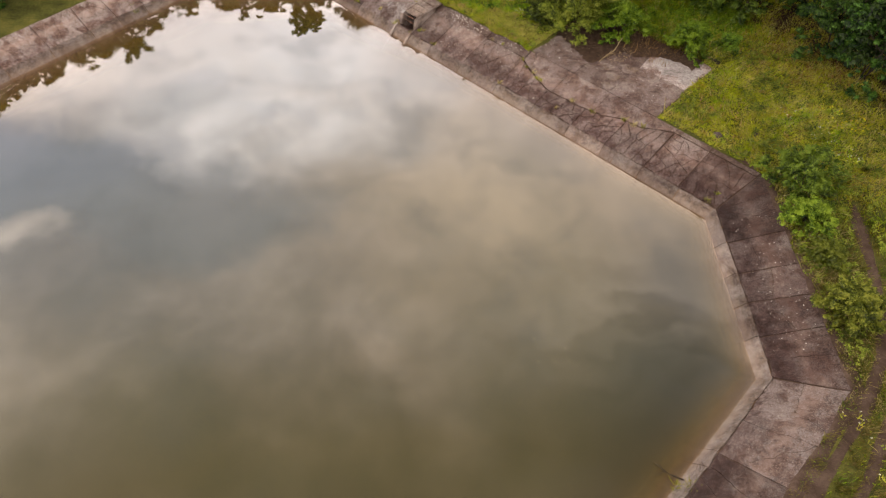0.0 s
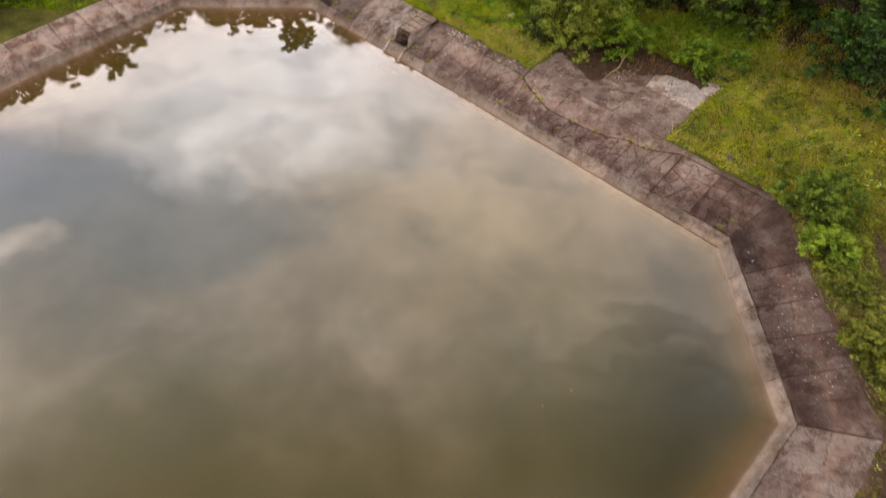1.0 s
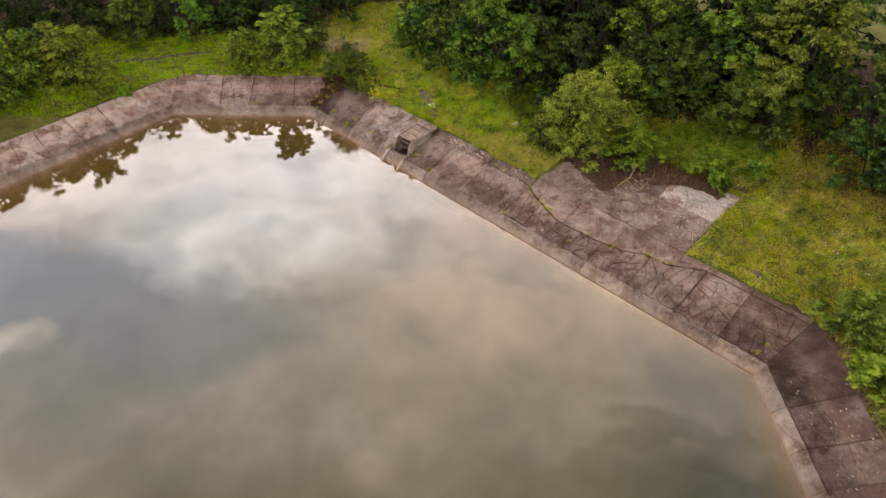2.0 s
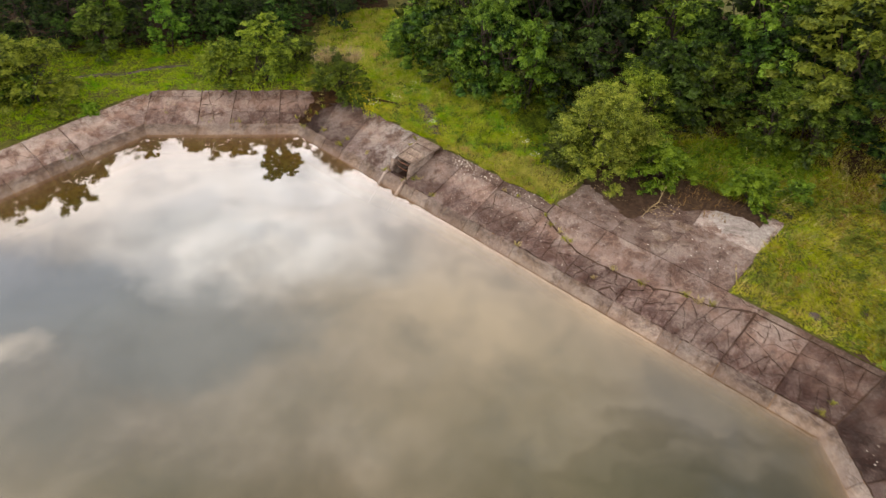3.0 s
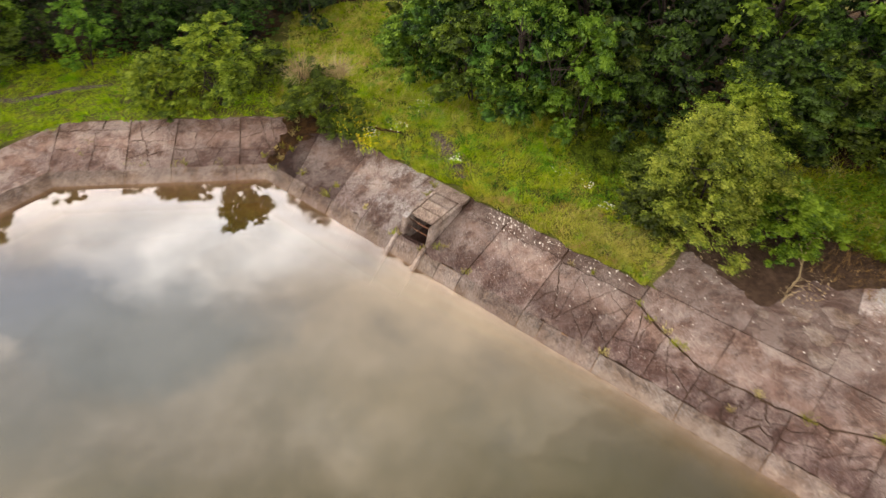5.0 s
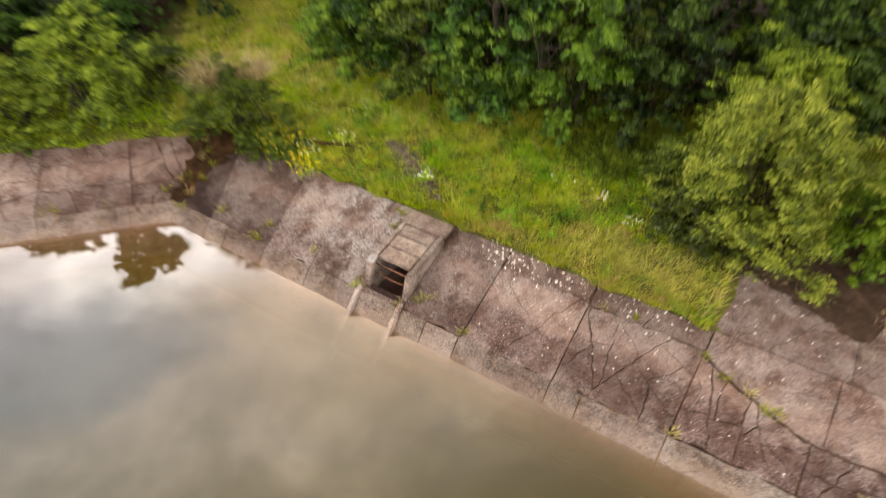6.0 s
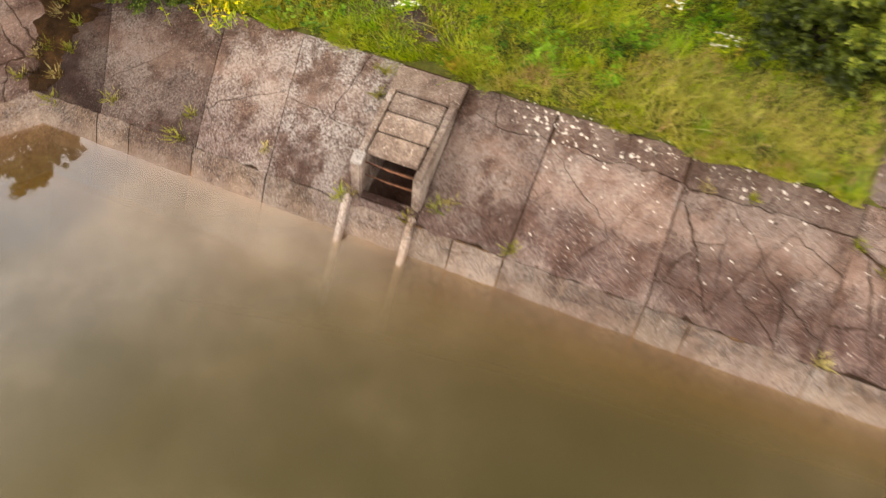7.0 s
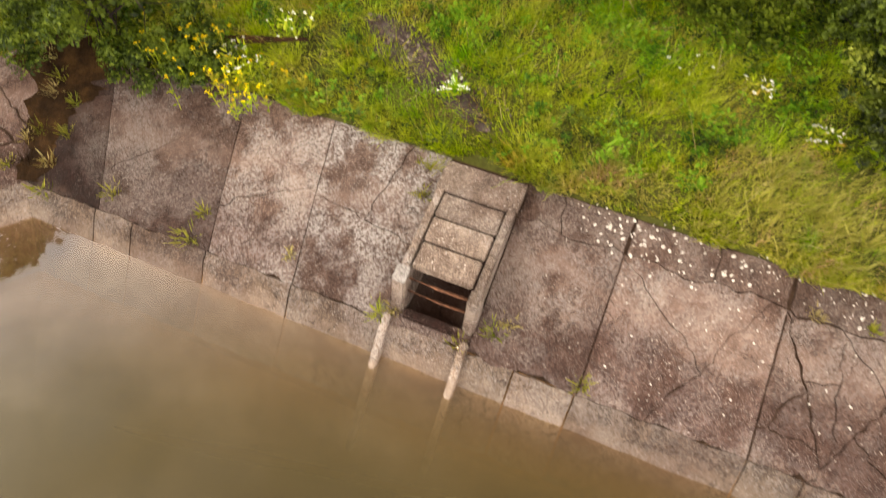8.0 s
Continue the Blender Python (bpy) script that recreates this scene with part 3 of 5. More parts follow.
def crown_points(rng, height, radius, low, clumps, lumps=0.28, foot=0.18):
    """Clump centres of an uneven crown between low and height: sprays gathered on boughs, with gaps between them."""
    pts, rad = [], []
    ph = rng.random(6) * 6.28
    per = 6
    boughs = max(10, clumps // per)
    for k in range(boughs):
        h = (k + rng.random()) / boughs
        a = 2.39996 * k + 0.7 * rng.normal()
        prof = math.sin(math.pi * min(1.0, foot + (0.98 - foot) * h)) ** 0.65
        wob = 1 + lumps * math.sin(3 * a + ph[0] + 4 * h) + lumps * 0.7 * math.sin(5 * a + ph[1] - 7 * h)
        f = 1.0 if rng.random() < 0.75 else rng.random() ** 0.5
        q = radius * prof * wob * f * (0.66 + 0.27 * rng.random())
        z = low + (height - low) * (0.06 + 0.86 * h)
        size = radius * (0.15 + 0.13 * rng.random())
        for _ in range(per):
            out = size * abs(rng.normal()) * 0.75
            side = size * rng.normal() * 0.75
            x = (q + out) * math.cos(a) - side * math.sin(a)
            y = (q + out) * math.sin(a) + side * math.cos(a)
            pts.append((x, y, max(low * 0.5, z + size * (0.42 * rng.normal() - 0.25 * out / size))))
            rad.append(radius * (0.055 + 0.10 * rng.random() ** 1.5))
    return pts, rad


def stems_mesh(rng, pts, height, thick, stems, limbs):
    verts, faces = [], []
    order = list(rng.permutation(len(pts)))
    for s in range(stems):
        a = rng.random() * 6.28
        sp = 0.0 if stems == 1 else thick * 2.5
        base = Vector((sp * math.cos(a), sp * math.sin(a), -0.12))
        lean = Vector((rng.normal() * 0.08, rng.normal() * 0.08, 1)) if stems == 1 else Vector((math.cos(a) * 0.35, math.sin(a) * 0.35, 1))
        line = [base + lean * (height * 0.75 * k / 5) + Vector((rng.normal(), rng.normal(), 0)) * 0.04 * k for k in range(6)]
        tube(verts, faces, line, [thick * (1.25 if k == 0 else 1 - 0.16 * k) for k in range(6)], 7)
        for k in range(limbs):
            tip = Vector(pts[order[(s * limbs + k) % len(order)]])
            root = line[1 + k % 4]
            mid = root.lerp(tip, 0.5) + Vector((rng.normal(), rng.normal(), 0.6)) * 0.08 * (tip - root).length
            tube(verts, faces, [root, mid, tip], [thick * 0.42, thick * 0.25, thick * 0.07], 5)
    return verts, faces


def woody(name, seed, height, radius, low, clumps, count, size, leaf_mat, thick, stems=1, limbs=12, lumps=0.28, corners=4, foot=0.18):
    """A tree or shrub at the origin: trunk with limbs, and a crown of leaves."""
    rng = np.random.default_rng(seed)
    pts, rad = crown_points(rng, height, radius, low, int(clumps * 1.7), lumps, foot)
    root = empty(name, Matrix())
    v, f = stems_mesh(rng, pts, height, thick, stems, limbs)
    part("trunk", mesh_from("trunk", v, f, BARK, True), root)
    quads = leaf_cloud(rng, pts, rad, count, size, 0.25, corners)
    # oversized inner leaves, added to block light and darken the crown's inside
    heart = [(x * 0.55, y * 0.55, low + (z - low) * 0.9) for x, y, z in pts]
    inner = leaf_cloud(rng, heart, [r * 1.2 for r in rad], count // 18, size * 2.0, 0.25, corners)
    part("crown", leaves_mesh("crown", np.concatenate([quads, inner]), leaf_mat), root)
    return root


def stand(root, x, y, turn=0.0, k=1.0, kz=None):
    root.matrix_world = Matrix.LocRotScale((x, y, float(ground_z(x, y)) - 0.02), Euler((0, 0, turn)), (k, k, kz or k))
    return root


def shrub(x, y, h, r, mat_, seed, count, size, label, low=0.03, stems=4, lumps=0.24, clumps=150, foot=0.45):
    ob = woody("bush", seed, h, r, low, clumps, count, size, mat_, 0.022 * h ** 0.5, stems, 5, lumps, foot=foot)
    return tagged(stand(ob, x, y), label, "bush", "bushes round the basin")


shrub(8.5, 31.7, 3.75, 1.95, LEAF_HAW, 11, 58000, 0.066, "large rounded olive-green hawthorn bush beside the concrete apron", low=0.0, clumps=300, lumps=0.26, foot=0.46)
shrub(6.95, 31.6, 1.5, 0.95, LEAF_MID, 28, 12000, 0.065, "dark green leafy shrub at the foot of the hawthorn")
shrub(7.55, 33.3, 1.5, 1.15, LEAF_MID, 29, 14000, 0.065, "dark green bramble thicket behind the hawthorn", low=0.03)
shrub(10.8, 30.3, 2.2, 1.2, LEAF_BRIGHT, 12, 20000, 0.07, "bright green leafy bush beside the hawthorn")
shrub(10.3, 34.0, 3.7, 1.7, LEAF_LIME, 13, 26000, 0.075, "mid-green bush standing before the dark wood")
shrub(14.1, 28.7, 1.7, 0.95, LEAF_BRIGHT, 14, 15000, 0.07, "fresh green young bush at the edge of the apron")
shrub(16.2, 28.9, 0.8, 0.6, LEAF_FRESH, 15, 3500, 0.08, "low green sapling in rough grass")
shrub(-7.6, 40.3, 3.8, 1.35, LEAF_LIME, 16, 30000, 0.08, "tall feathery light green bush over the bank", clumps=130, lumps=0.4, foot=0.26)
shrub(-9.8, 40.6, 2.1, 1.35, LEAF_LIME, 17, 22000, 0.08, "spreading light green bush over the bank", clumps=120)
dry = shrub(-3.65, 38.8, 2.25, 1.35, LEAF_FRESH, 18, 30000, 0.056, "dense green bush with dry brown twigs on top")
shrub(-18.7, 37.6, 3.5, 2.0, LEAF_LIME, 19, 30000, 0.085, "rounded yellow-green bush on the grassy bank", clumps=120)
for i, (x, y, h, r) in enumerate(((-21.0, 36.6, 3.5, 2.0), (-23.3, 34.0, 3.4, 1.9), (-25.4, 31.3, 3.7, 2.0), (-27.3, 28.6, 4.0, 2.0), (-22.2, 35.4, 3.0, 1.7), (-24.4, 32.7, 3.2, 1.7), (-26.4, 30.0, 3.4, 1.8), (-20.2, 38.2, 3.0, 1.7))):
    shrub(x, y, h, r, (LEAF_FRESH, LEAF_WOOD)[i % 2], 101 + i, 8000, 0.14, "leafy green bush on the grassy side bank", clumps=120)
shrub(-15.7, 36.7, 0.55, 0.45, LEAF_BRIGHT, 20, 2500, 0.07, "small bright green weed bush at the slab edge")
shrub(16.3, 18.95, 2.0, 1.35, LEAF_FRESH, 21, 16000, 0.075, "dark olive bush leaning over the slabs")
shrub(15.95, 16.95, 1.1, 0.95, LEAF_LIME, 22, 12000, 0.07, "yellow-green bush beside the footpath")
shrub(16.1, 15.2, 0.6, 0.7, LEAF_YELLOW, 27, 6000, 0.07, "low yellow-green bush overhanging the slab edge")
shrub(15.75, 12.55, 1.3, 1.1, LEAF_HAW, 23, 14000, 0.075, "bright green bush between slabs and footpath")
shrub(-6.2, 42.2, 1.6, 1.2, LEAF_FRESH, 24, 7000, 0.10, "shaded green shrub behind the bank")
shrub(-2.45, 37.75, 0.5, 0.7, LEAF_FRESH, 26, 9000, 0.05, "low leafy yellow-green weeds at the slab edge", low=0.02)
shrub(0.6, 43.2, 3.0, 1.9, LEAF_FRESH, 25, 18000, 0.11, "rounded light green shrub at the mouth of the ride")


def dry_twigs(x, y, z, seed):
    rng = np.random.default_rng(seed)
    quads = []
    for k in range(360):
        a, r = rng.random() * 6.28, rng.random() ** 0.5 * 0.42
        b = np.array([r * math.cos(a), r * math.sin(a), 0.0])
        d = np.array([b[0] * 0.9, b[1] * 0.9, 0.15 + 0.5 * rng.random() ** 1.5]) + rng.normal(size=3) * 0.16
        w = np.array([-math.sin(a), math.cos(a), 0]) * 0.008
        quads.append([b - w, b + w, b + d + w * 0.4, b + d - w * 0.4])
    return leaves_mesh("dry_spray", np.array(quads) + np.array([x, y, z]), TWIG)


for tx, ty, tz, sd in ((-0.6, 0.15, 1.8, 1), (0.7, 0.35, 1.7, 2)):
    part("dry_spray", dry_twigs(tx, ty, tz, sd), dry, "dry brown flowered-out twigs")


# ---- woodland ----
KINDS = [
    woody("tree", 31, 8.0, 2.6, 1.0, 120, 10000, 0.20, LEAF_WOOD, 0.14, 1, 18, corners=3),
    woody("tree", 32, 7.2, 2.3, 0.7, 110, 8500, 0.19, LEAF_WOOD, 0.12, 1, 18, 0.34, corners=3),
    woody("tree", 33, 8.8, 2.4, 1.4, 120, 11000, 0.19, LEAF_FRESH, 0.15, 1, 18, 0.34, corners=3),
    woody("tree", 34, 6.4, 2.2, 0.4, 100, 13000, 0.155, LEAF_WOOD, 0.07, 2, 10, 0.3, corners=3, foot=0.3),
    woody("tree", 35, 5.0, 1.9, 0.15, 90, 14500, 0.117, LEAF_WOOD, 0.05, 3, 8, 0.3, corners=3, foot=0.36),
    woody("tree", 36, 4.0, 1.7, 0.1, 80, 14500, 0.11, LEAF_MID, 0.04, 4, 6, 0.3, corners=3, foot=0.38),
    woody("tree", 37, 8.5, 2.5, 1.0, 120, 19500, 0.162, LEAF_YELLOW, 0.14, 1, 18, 0.3, corners=3),
    woody("tree", 38, 4.6, 1.3, 0.3, 90, 20000, 0.088, LEAF_SAPLING, 0.05, 2, 9, 0.3, corners=3, foot=0.34),
    woody("tree", 39, 6.6, 2.3, 0.3, 130, 21000, 0.115, LEAF_ASH, 0.09, 2, 12, 0.3, corners=3, foot=0.3),
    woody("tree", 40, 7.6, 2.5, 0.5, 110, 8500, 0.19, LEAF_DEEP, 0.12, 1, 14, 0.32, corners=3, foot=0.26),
]
LOOKS = ["dark green broadleaved tree in the wood", "dense dark green tree in the wood", "tall mid-green tree in the wood", "low-branched dark green tree at the edge of the wood",
         "dark green thicket shrub at the edge of the wood", "olive-green thorn thicket at the edge of the wood", "yellowish-green tall tree in the wood", "bright light-green sapling against the dark wood", "mid-green feathery ash tree at the edge of the wood", "thorn tree deep in the wood, leaves coloured near black for shade"]
used = set()


def plant(kind, x, y, k, rng):
    turn = rng.random() * 6.28
    m = Matrix.LocRotScale((x, y, float(ground_z(x, y)) - 0.05), Euler((0, 0, turn)), (k, k, k * (0.9 + 0.2 * rng.random())))
    if kind in used:
        ob = copy_thing(KINDS[kind], m)
        ob.scale = m.to_scale()
    else:
        ob = KINDS[kind]
        used.add(kind)
    ob.matrix_world = m
    return tagged(ob, LOOKS[kind], "tree", "trees of the wood")


EDGE_RIGHT = [(-0.6, 47.6), (1.2, 40.6), (3.4, 38.5), (7.4, 36.5), (12.9, 34.2), (16.0, 32.5), (18.9, 30.0), (20.9, 27.0), (22.0, 23.5), (23.2, 17.0)]
EDGE_LEFT = [(-29.5, 37.0), (-24.5, 41.0), (-18.8, 43.2), (-12.0, 44.2), (-6.4, 45.0), (-5.0, 49.5), (-1.0, 50.0)]


def along(line, step):
    out = []
    for (x0, y0), (x1, y1) in zip(line, line[1:]):
        n = max(1, round(math.hypot(x1 - x0, y1 - y0) / step))
        ux, uy = (x1 - x0) / math.hypot(x1 - x0, y1 - y0), (y1 - y0) / math.hypot(x1 - x0, y1 - y0)
        out += [(x0 + (x1 - x0) * (k + 0.5) / n, y0 + (y1 - y0) * (k + 0.5) / n, -uy, ux) for k in range(n)]
    return out


def build_wood():
    rng = np.random.default_rng(5)
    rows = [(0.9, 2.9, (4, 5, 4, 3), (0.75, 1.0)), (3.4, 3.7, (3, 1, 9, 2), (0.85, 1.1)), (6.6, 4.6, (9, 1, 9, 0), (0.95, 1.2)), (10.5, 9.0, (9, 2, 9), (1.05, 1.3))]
    for line, tall in ((EDGE_RIGHT, 1.0), (EDGE_LEFT, 0.5)):
        for back, step, kinds, (k0, k1) in rows:
            for x, y, nx, ny in along(line, step if line is EDGE_RIGHT else step * (0.72 if back < 6 else 1.1)):
                px, py = x + nx * back + rng.normal() * 0.5, y + ny * back + rng.normal() * 0.5
                if line is EDGE_RIGHT and px < -1.0 and back > 2 or line is EDGE_LEFT and px > -1.5 and py < 49 and back > 2:
                    continue
                plant(int(rng.choice(kinds if line is EDGE_RIGHT else (4, 4, 9) if back < 2 else (9, 9, 1))), px, py, (k0 + (k1 - k0) * rng.random()) * (tall if back < 2 or line is EDGE_RIGHT and back < 8 else 0.62 if back < 8 else 1.0), rng)
    plant(7, 5.7, 36.6, 1.0, rng)
    plant(8, 16.4, 32.6, 0.62, rng)
    plant(8, 4.2, 38.6, 0.88, rng)
    plant(5, 13.8, 35.4, 1.1, rng)
    plant(6, 19.0, 33.4, 1.0, rng)
    plant(7, -13.6, 43.4, 0.8, rng)
    plant(5, -17.2, 42.9, 0.8, rng)
    plant(2, -17.2, 44.8, 0.6, rng)
    plant(2, 2.6, 41.6, 0.72, rng)
    for x, y in ((13.6, 36.2), (15.2, 36.6), (16.6, 35.4), (14.6, 38.4), (19.6, 33.6)):
        plant(4, x, y, 1.0, rng)
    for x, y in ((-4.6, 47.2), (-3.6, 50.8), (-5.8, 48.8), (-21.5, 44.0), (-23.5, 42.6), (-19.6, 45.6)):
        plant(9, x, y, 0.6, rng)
    for x, y in ((-11.0, 45.2), (-12.6, 45.8), (-9.6, 46.2), (-10.6, 47.5)):
        plant(4, x, y, 0.6, rng)


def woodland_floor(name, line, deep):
    """Leaf mould under the trees, lying on the ground, coloured near black for their shade."""
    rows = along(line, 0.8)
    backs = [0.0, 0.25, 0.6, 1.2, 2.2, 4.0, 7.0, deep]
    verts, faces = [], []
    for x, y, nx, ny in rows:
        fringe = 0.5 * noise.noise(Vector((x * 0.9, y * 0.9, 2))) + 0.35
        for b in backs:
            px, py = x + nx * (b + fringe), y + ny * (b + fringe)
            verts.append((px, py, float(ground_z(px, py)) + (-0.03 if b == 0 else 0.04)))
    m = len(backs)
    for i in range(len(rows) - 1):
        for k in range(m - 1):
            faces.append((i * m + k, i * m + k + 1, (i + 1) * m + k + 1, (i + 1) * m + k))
    me = mesh_from(name, verts, faces, MOSS_AND_SHADE, True)
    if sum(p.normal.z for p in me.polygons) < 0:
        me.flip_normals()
    return tagged(new(name, me), "leaf mould on the floor of the wood, blackened for shade", "woodland floor", kind="structure")


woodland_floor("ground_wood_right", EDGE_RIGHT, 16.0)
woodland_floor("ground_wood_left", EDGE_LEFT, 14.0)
build_wood()


# ---- grass and flowers ----
PATH_LINE = [(18.3, 17.9), (18.0, 16.7), (17.55, 14.4), (17.0, 12.4), (16.3, 10.75), (15.4, 9.5), (14.4, 8.3), (13.3, 7.2), (12.2, 6.15), (8.0, 2.0)]
SIDE_LINE = [(16.3, 9.3), (15.0, 7.75), (14.0, 6.5), (12.4, 4.9), (9.0, 1.6)]
WORN = [(-20.5, 38.8), (-17.5, 40.4), (-14.5, 41.3), (-12.0, 42.2)]


def line_distance(x, y, line):
    d = np.full(np.shape(x), 1e9)
    for (x0, y0), (x1, y1) in zip(line, line[1:]):
        l2 = (x1 - x0) ** 2 + (y1 - y0) ** 2
        t = np.clip(((x - x0) * (x1 - x0) + (y - y0) * (y1 - y0)) / l2, 0, 1)
        d = np.minimum(d, np.hypot(x - x0 - t * (x1 - x0), y - y0 - t * (y1 - y0)))
    return d


def ribbon(name, line, half, lift, mat_, label):
    """A worn strip that follows the ground."""
    pts = []
    for (x0, y0), (x1, y1) in zip(line, line[1:]):
        n = max(2, int(math.hypot(x1 - x0, y1 - y0) / 0.3))
        pts += [Vector((x0 + (x1 - x0) * k / n, y0 + (y1 - y0) * k / n)) for k in range(n)]
    verts, faces = [], []
    for i, p in enumerate(pts):
        d = (pts[min(i + 1, len(pts) - 1)] - pts[max(i - 1, 0)]).normalized()
        nn = Vector((-d.y, d.x))
        w = half * (0.95 + 0.6 * noise.noise(Vector((p.x * 0.7, p.y * 0.7, 3)))) * min(1.0, 0.25 + i / 3, 0.25 + (len(pts) - 1 - i) / 3)
        for k in (-1, -0.5, 0, 0.5, 1):
            q = p + nn * w * k
            verts.append((q.x, q.y, float(ground_z(q.x, q.y)) + lift - (0.05 if abs(k) == 1 else 0)))
    for i in range(len(pts) - 1):
        for k in range(4):
            faces.append((i * 5 + k, i * 5 + k + 1, (i + 1) * 5 + k + 1, (i + 1) * 5 + k))
    me = mesh_from(name, verts, faces, mat_, True)
    if sum(p.normal.z for p in me.polygons) < 0:
        me.flip_normals()
    return tagged(new(name, me), label, "path", kind="structure")


ribbon("footpath", PATH_LINE, 0.36, 0.015, MUD, "narrow trodden dirt footpath through rough grass")
ribbon("side_path", SIDE_LINE, 0.30, 0.015, MUD, "narrow muddy trodden path through rough grass")
soil = [TOP_RING[2] + (TOP_RING[2] - TOP_RING[1]).normalized() * -1.5, TOP_RING[2], TOP_RING[3], TOP_RING[4]]
soil = [p + (p - Vector((-9.0, 14.3))).normalized() * 0.2 for p in soil]
ribbon("soil_margin", [(p.x, p.y) for p in soil], 0.24, 0.03, MUD, "bare brown soil between the slabs and the grass")
ribbon("worn_track", WORN, 0.22, 0.03, DIRT, "worn bare track in short grass")
ribbon("bare_patch", [(0.5, 37.5), (0.85, 36.5), (1.2, 35.5), (1.4, 34.2)], 0.6, 0.012, DIRT, "bare stony patch in the grass")
BARE_LINE = [(0.6, 37.2), (0.9, 36.4), (1.2, 35.5), (1.35, 34.5)]


def gravel(seed, line, spread, count):
    """Loose stones lying along a worn line."""
    rng = np.random.default_rng(seed)
    verts, faces = [], []
    for _ in range(count):
        k = rng.integers(0, len(line) - 1)
        f = rng.random()
        x = line[k][0] + (line[k + 1][0] - line[k][0]) * f + rng.normal() * spread
        y = line[k][1] + (line[k + 1][1] - line[k][1]) * f + rng.normal() * spread
        r, z = 0.012 + 0.03 * rng.random() ** 3, float(ground_z(x, y)) + 0.02
        base, a0 = len(verts), rng.random() * 6.28
        for ring, h in ((1.0, -0.2), (0.75, 0.5)):
            for j in range(5):
                a = a0 + 1.2566 * j
                q = r * ring * (0.75 + 0.5 * rng.random())
                verts.append((x + q * math.cos(a), y + q * math.sin(a), z + r * h))
        for j in range(5):
            faces.append((base + j, base + (j + 1) % 5, base + 5 + (j + 1) % 5, base + 5 + j))
        faces.append(tuple(base + 5 + j for j in range(5)))
    return tagged(new("gravel", mesh_from("gravel", verts, faces, PLANK)), "loose grey stones on the bare patch in the grass", "gravel", kind="stuff")


gravel(3, BARE_LINE, 0.24, 420)


def blades(seed, box, per_m2, h0, h1, width, mat_, clumpy=0.5, keep=None, fade=0.0):
    """Grass blades as slim bent triangles over the ground within box."""
    rng = np.random.default_rng(seed)
    x0, y0, x1, y1 = box
    n = int((x1 - x0) * (y1 - y0) * per_m2)
    m = max(1, int((x1 - x0) * (y1 - y0) * 13))
    own = rng.integers(0, m, n)
    cx, cy = (x0 + (x1 - x0) * rng.random(m))[own], (y0 + (y1 - y0) * rng.random(m))[own]
    grow = (0.55 + 0.9 * rng.random(m) ** 2)[own]
    spread = (0.06 + 0.10 * rng.random(m))[own]
    loose = rng.random(n) < 0.35
    x = np.where(loose, x0 + (x1 - x0) * rng.random(n), cx + spread * rng.normal(size=n))
    y = np.where(loose, y0 + (y1 - y0) * rng.random(n), cy + spread * rng.normal(size=n))
    grow = np.where(loose, 0.6, grow)
    lx, ly = np.where(loose, 0, (x - cx) / spread), np.where(loose, 0, (y - cy) / spread)
    s, e = bank_of(x, y)
    d = shore_distance(x, y)
    edge = np.where(e >= d - 1e-6, 2.82, 2.55) + 0.13 * np.sin(2.3 * x + 1.1 * np.sin(3.1 * y)) * np.sin(1.9 * y) + 0.05 * np.sin(7 * x)
    ok = (d > np.where(x < -13.5, 1.95, edge))
    ok &= ~((s > APRON_S0 - 0.02) & (s < APRON_S1 + 0.1 * np.sin(3 * e)) & (e < APRON_D1))
    ok &= ~((s > 6.1) & (s < 7.6) & (e < 2.85))
    ok &= (line_distance(x, y, PATH_LINE) > 0.08 + 0.26 * rng.random(n)) & (line_distance(x, y, SIDE_LINE) > 0.05 + 0.24 * rng.random(n))
    ok &= line_distance(x, y, WORN) > 0.32 * rng.random(n) - 0.08
    ok &= line_distance(x, y, BARE_LINE) > 0.6 * rng.random(n) ** 1.1 - 0.05
    lump = 0.5 + 0.5 * np.sin(2.1 * x + 1.3 * np.sin(1.7 * y)) * np.sin(1.9 * y + 1.1 * np.sin(2.3 * x))
    ok &= rng.random(n) < 1 - clumpy * lump
    if fade:
        rim = np.minimum(np.minimum(x - x0, x1 - x), np.minimum(y - y0, y1 - y)) + 0.8 * np.sin(1.1 * x + 2 * np.sin(0.7 * y))
        ok &= rng.random(n) < rim / fade
    if keep is not None:
        ok &= keep(x, y, s, e)
    x, y, lump, grow, lx, ly = x[ok], y[ok], lump[ok], grow[ok], lx[ok], ly[ok]
    n = len(x)
    z = ground_z(x, y) - 0.02
    a = rng.random(n) * 6.28
    h = (h0 + (h1 - h0) * rng.random(n) ** 1.5) * (0.75 + 0.4 * (1 - lump)) * grow
    w = width * (0.6 + 0.8 * rng.random(n))
    wind = 0.35 * np.sin(0.8 * x + 0.5 * y)
    tx, ty = h * (0.35 * rng.normal(size=n) + 0.4 * lx + wind), h * (0.35 * rng.normal(size=n) + 0.4 * ly - 0.2)
    b = np.stack([x, y, z], 1)
    sd = np.stack([np.cos(a) * w, np.sin(a) * w, np.zeros(n)], 1)
    tip = b + np.stack([tx, ty, h], 1)
    return leaves_mesh("grass", np.stack([b - sd, b + sd, tip], 1), mat_)


def pale_strip(s, e):
    """Where the grass beside the apron has dried to a pale yellow."""
    return (s > 8.0 + 0.5 * np.sin(2 * e)) & (s < 14.6) & (e < 3.3 + 0.42 * (s - 8.0) + 0.4 * np.sin(2.5 * s) + 0.25 * np.sin(7 * s))


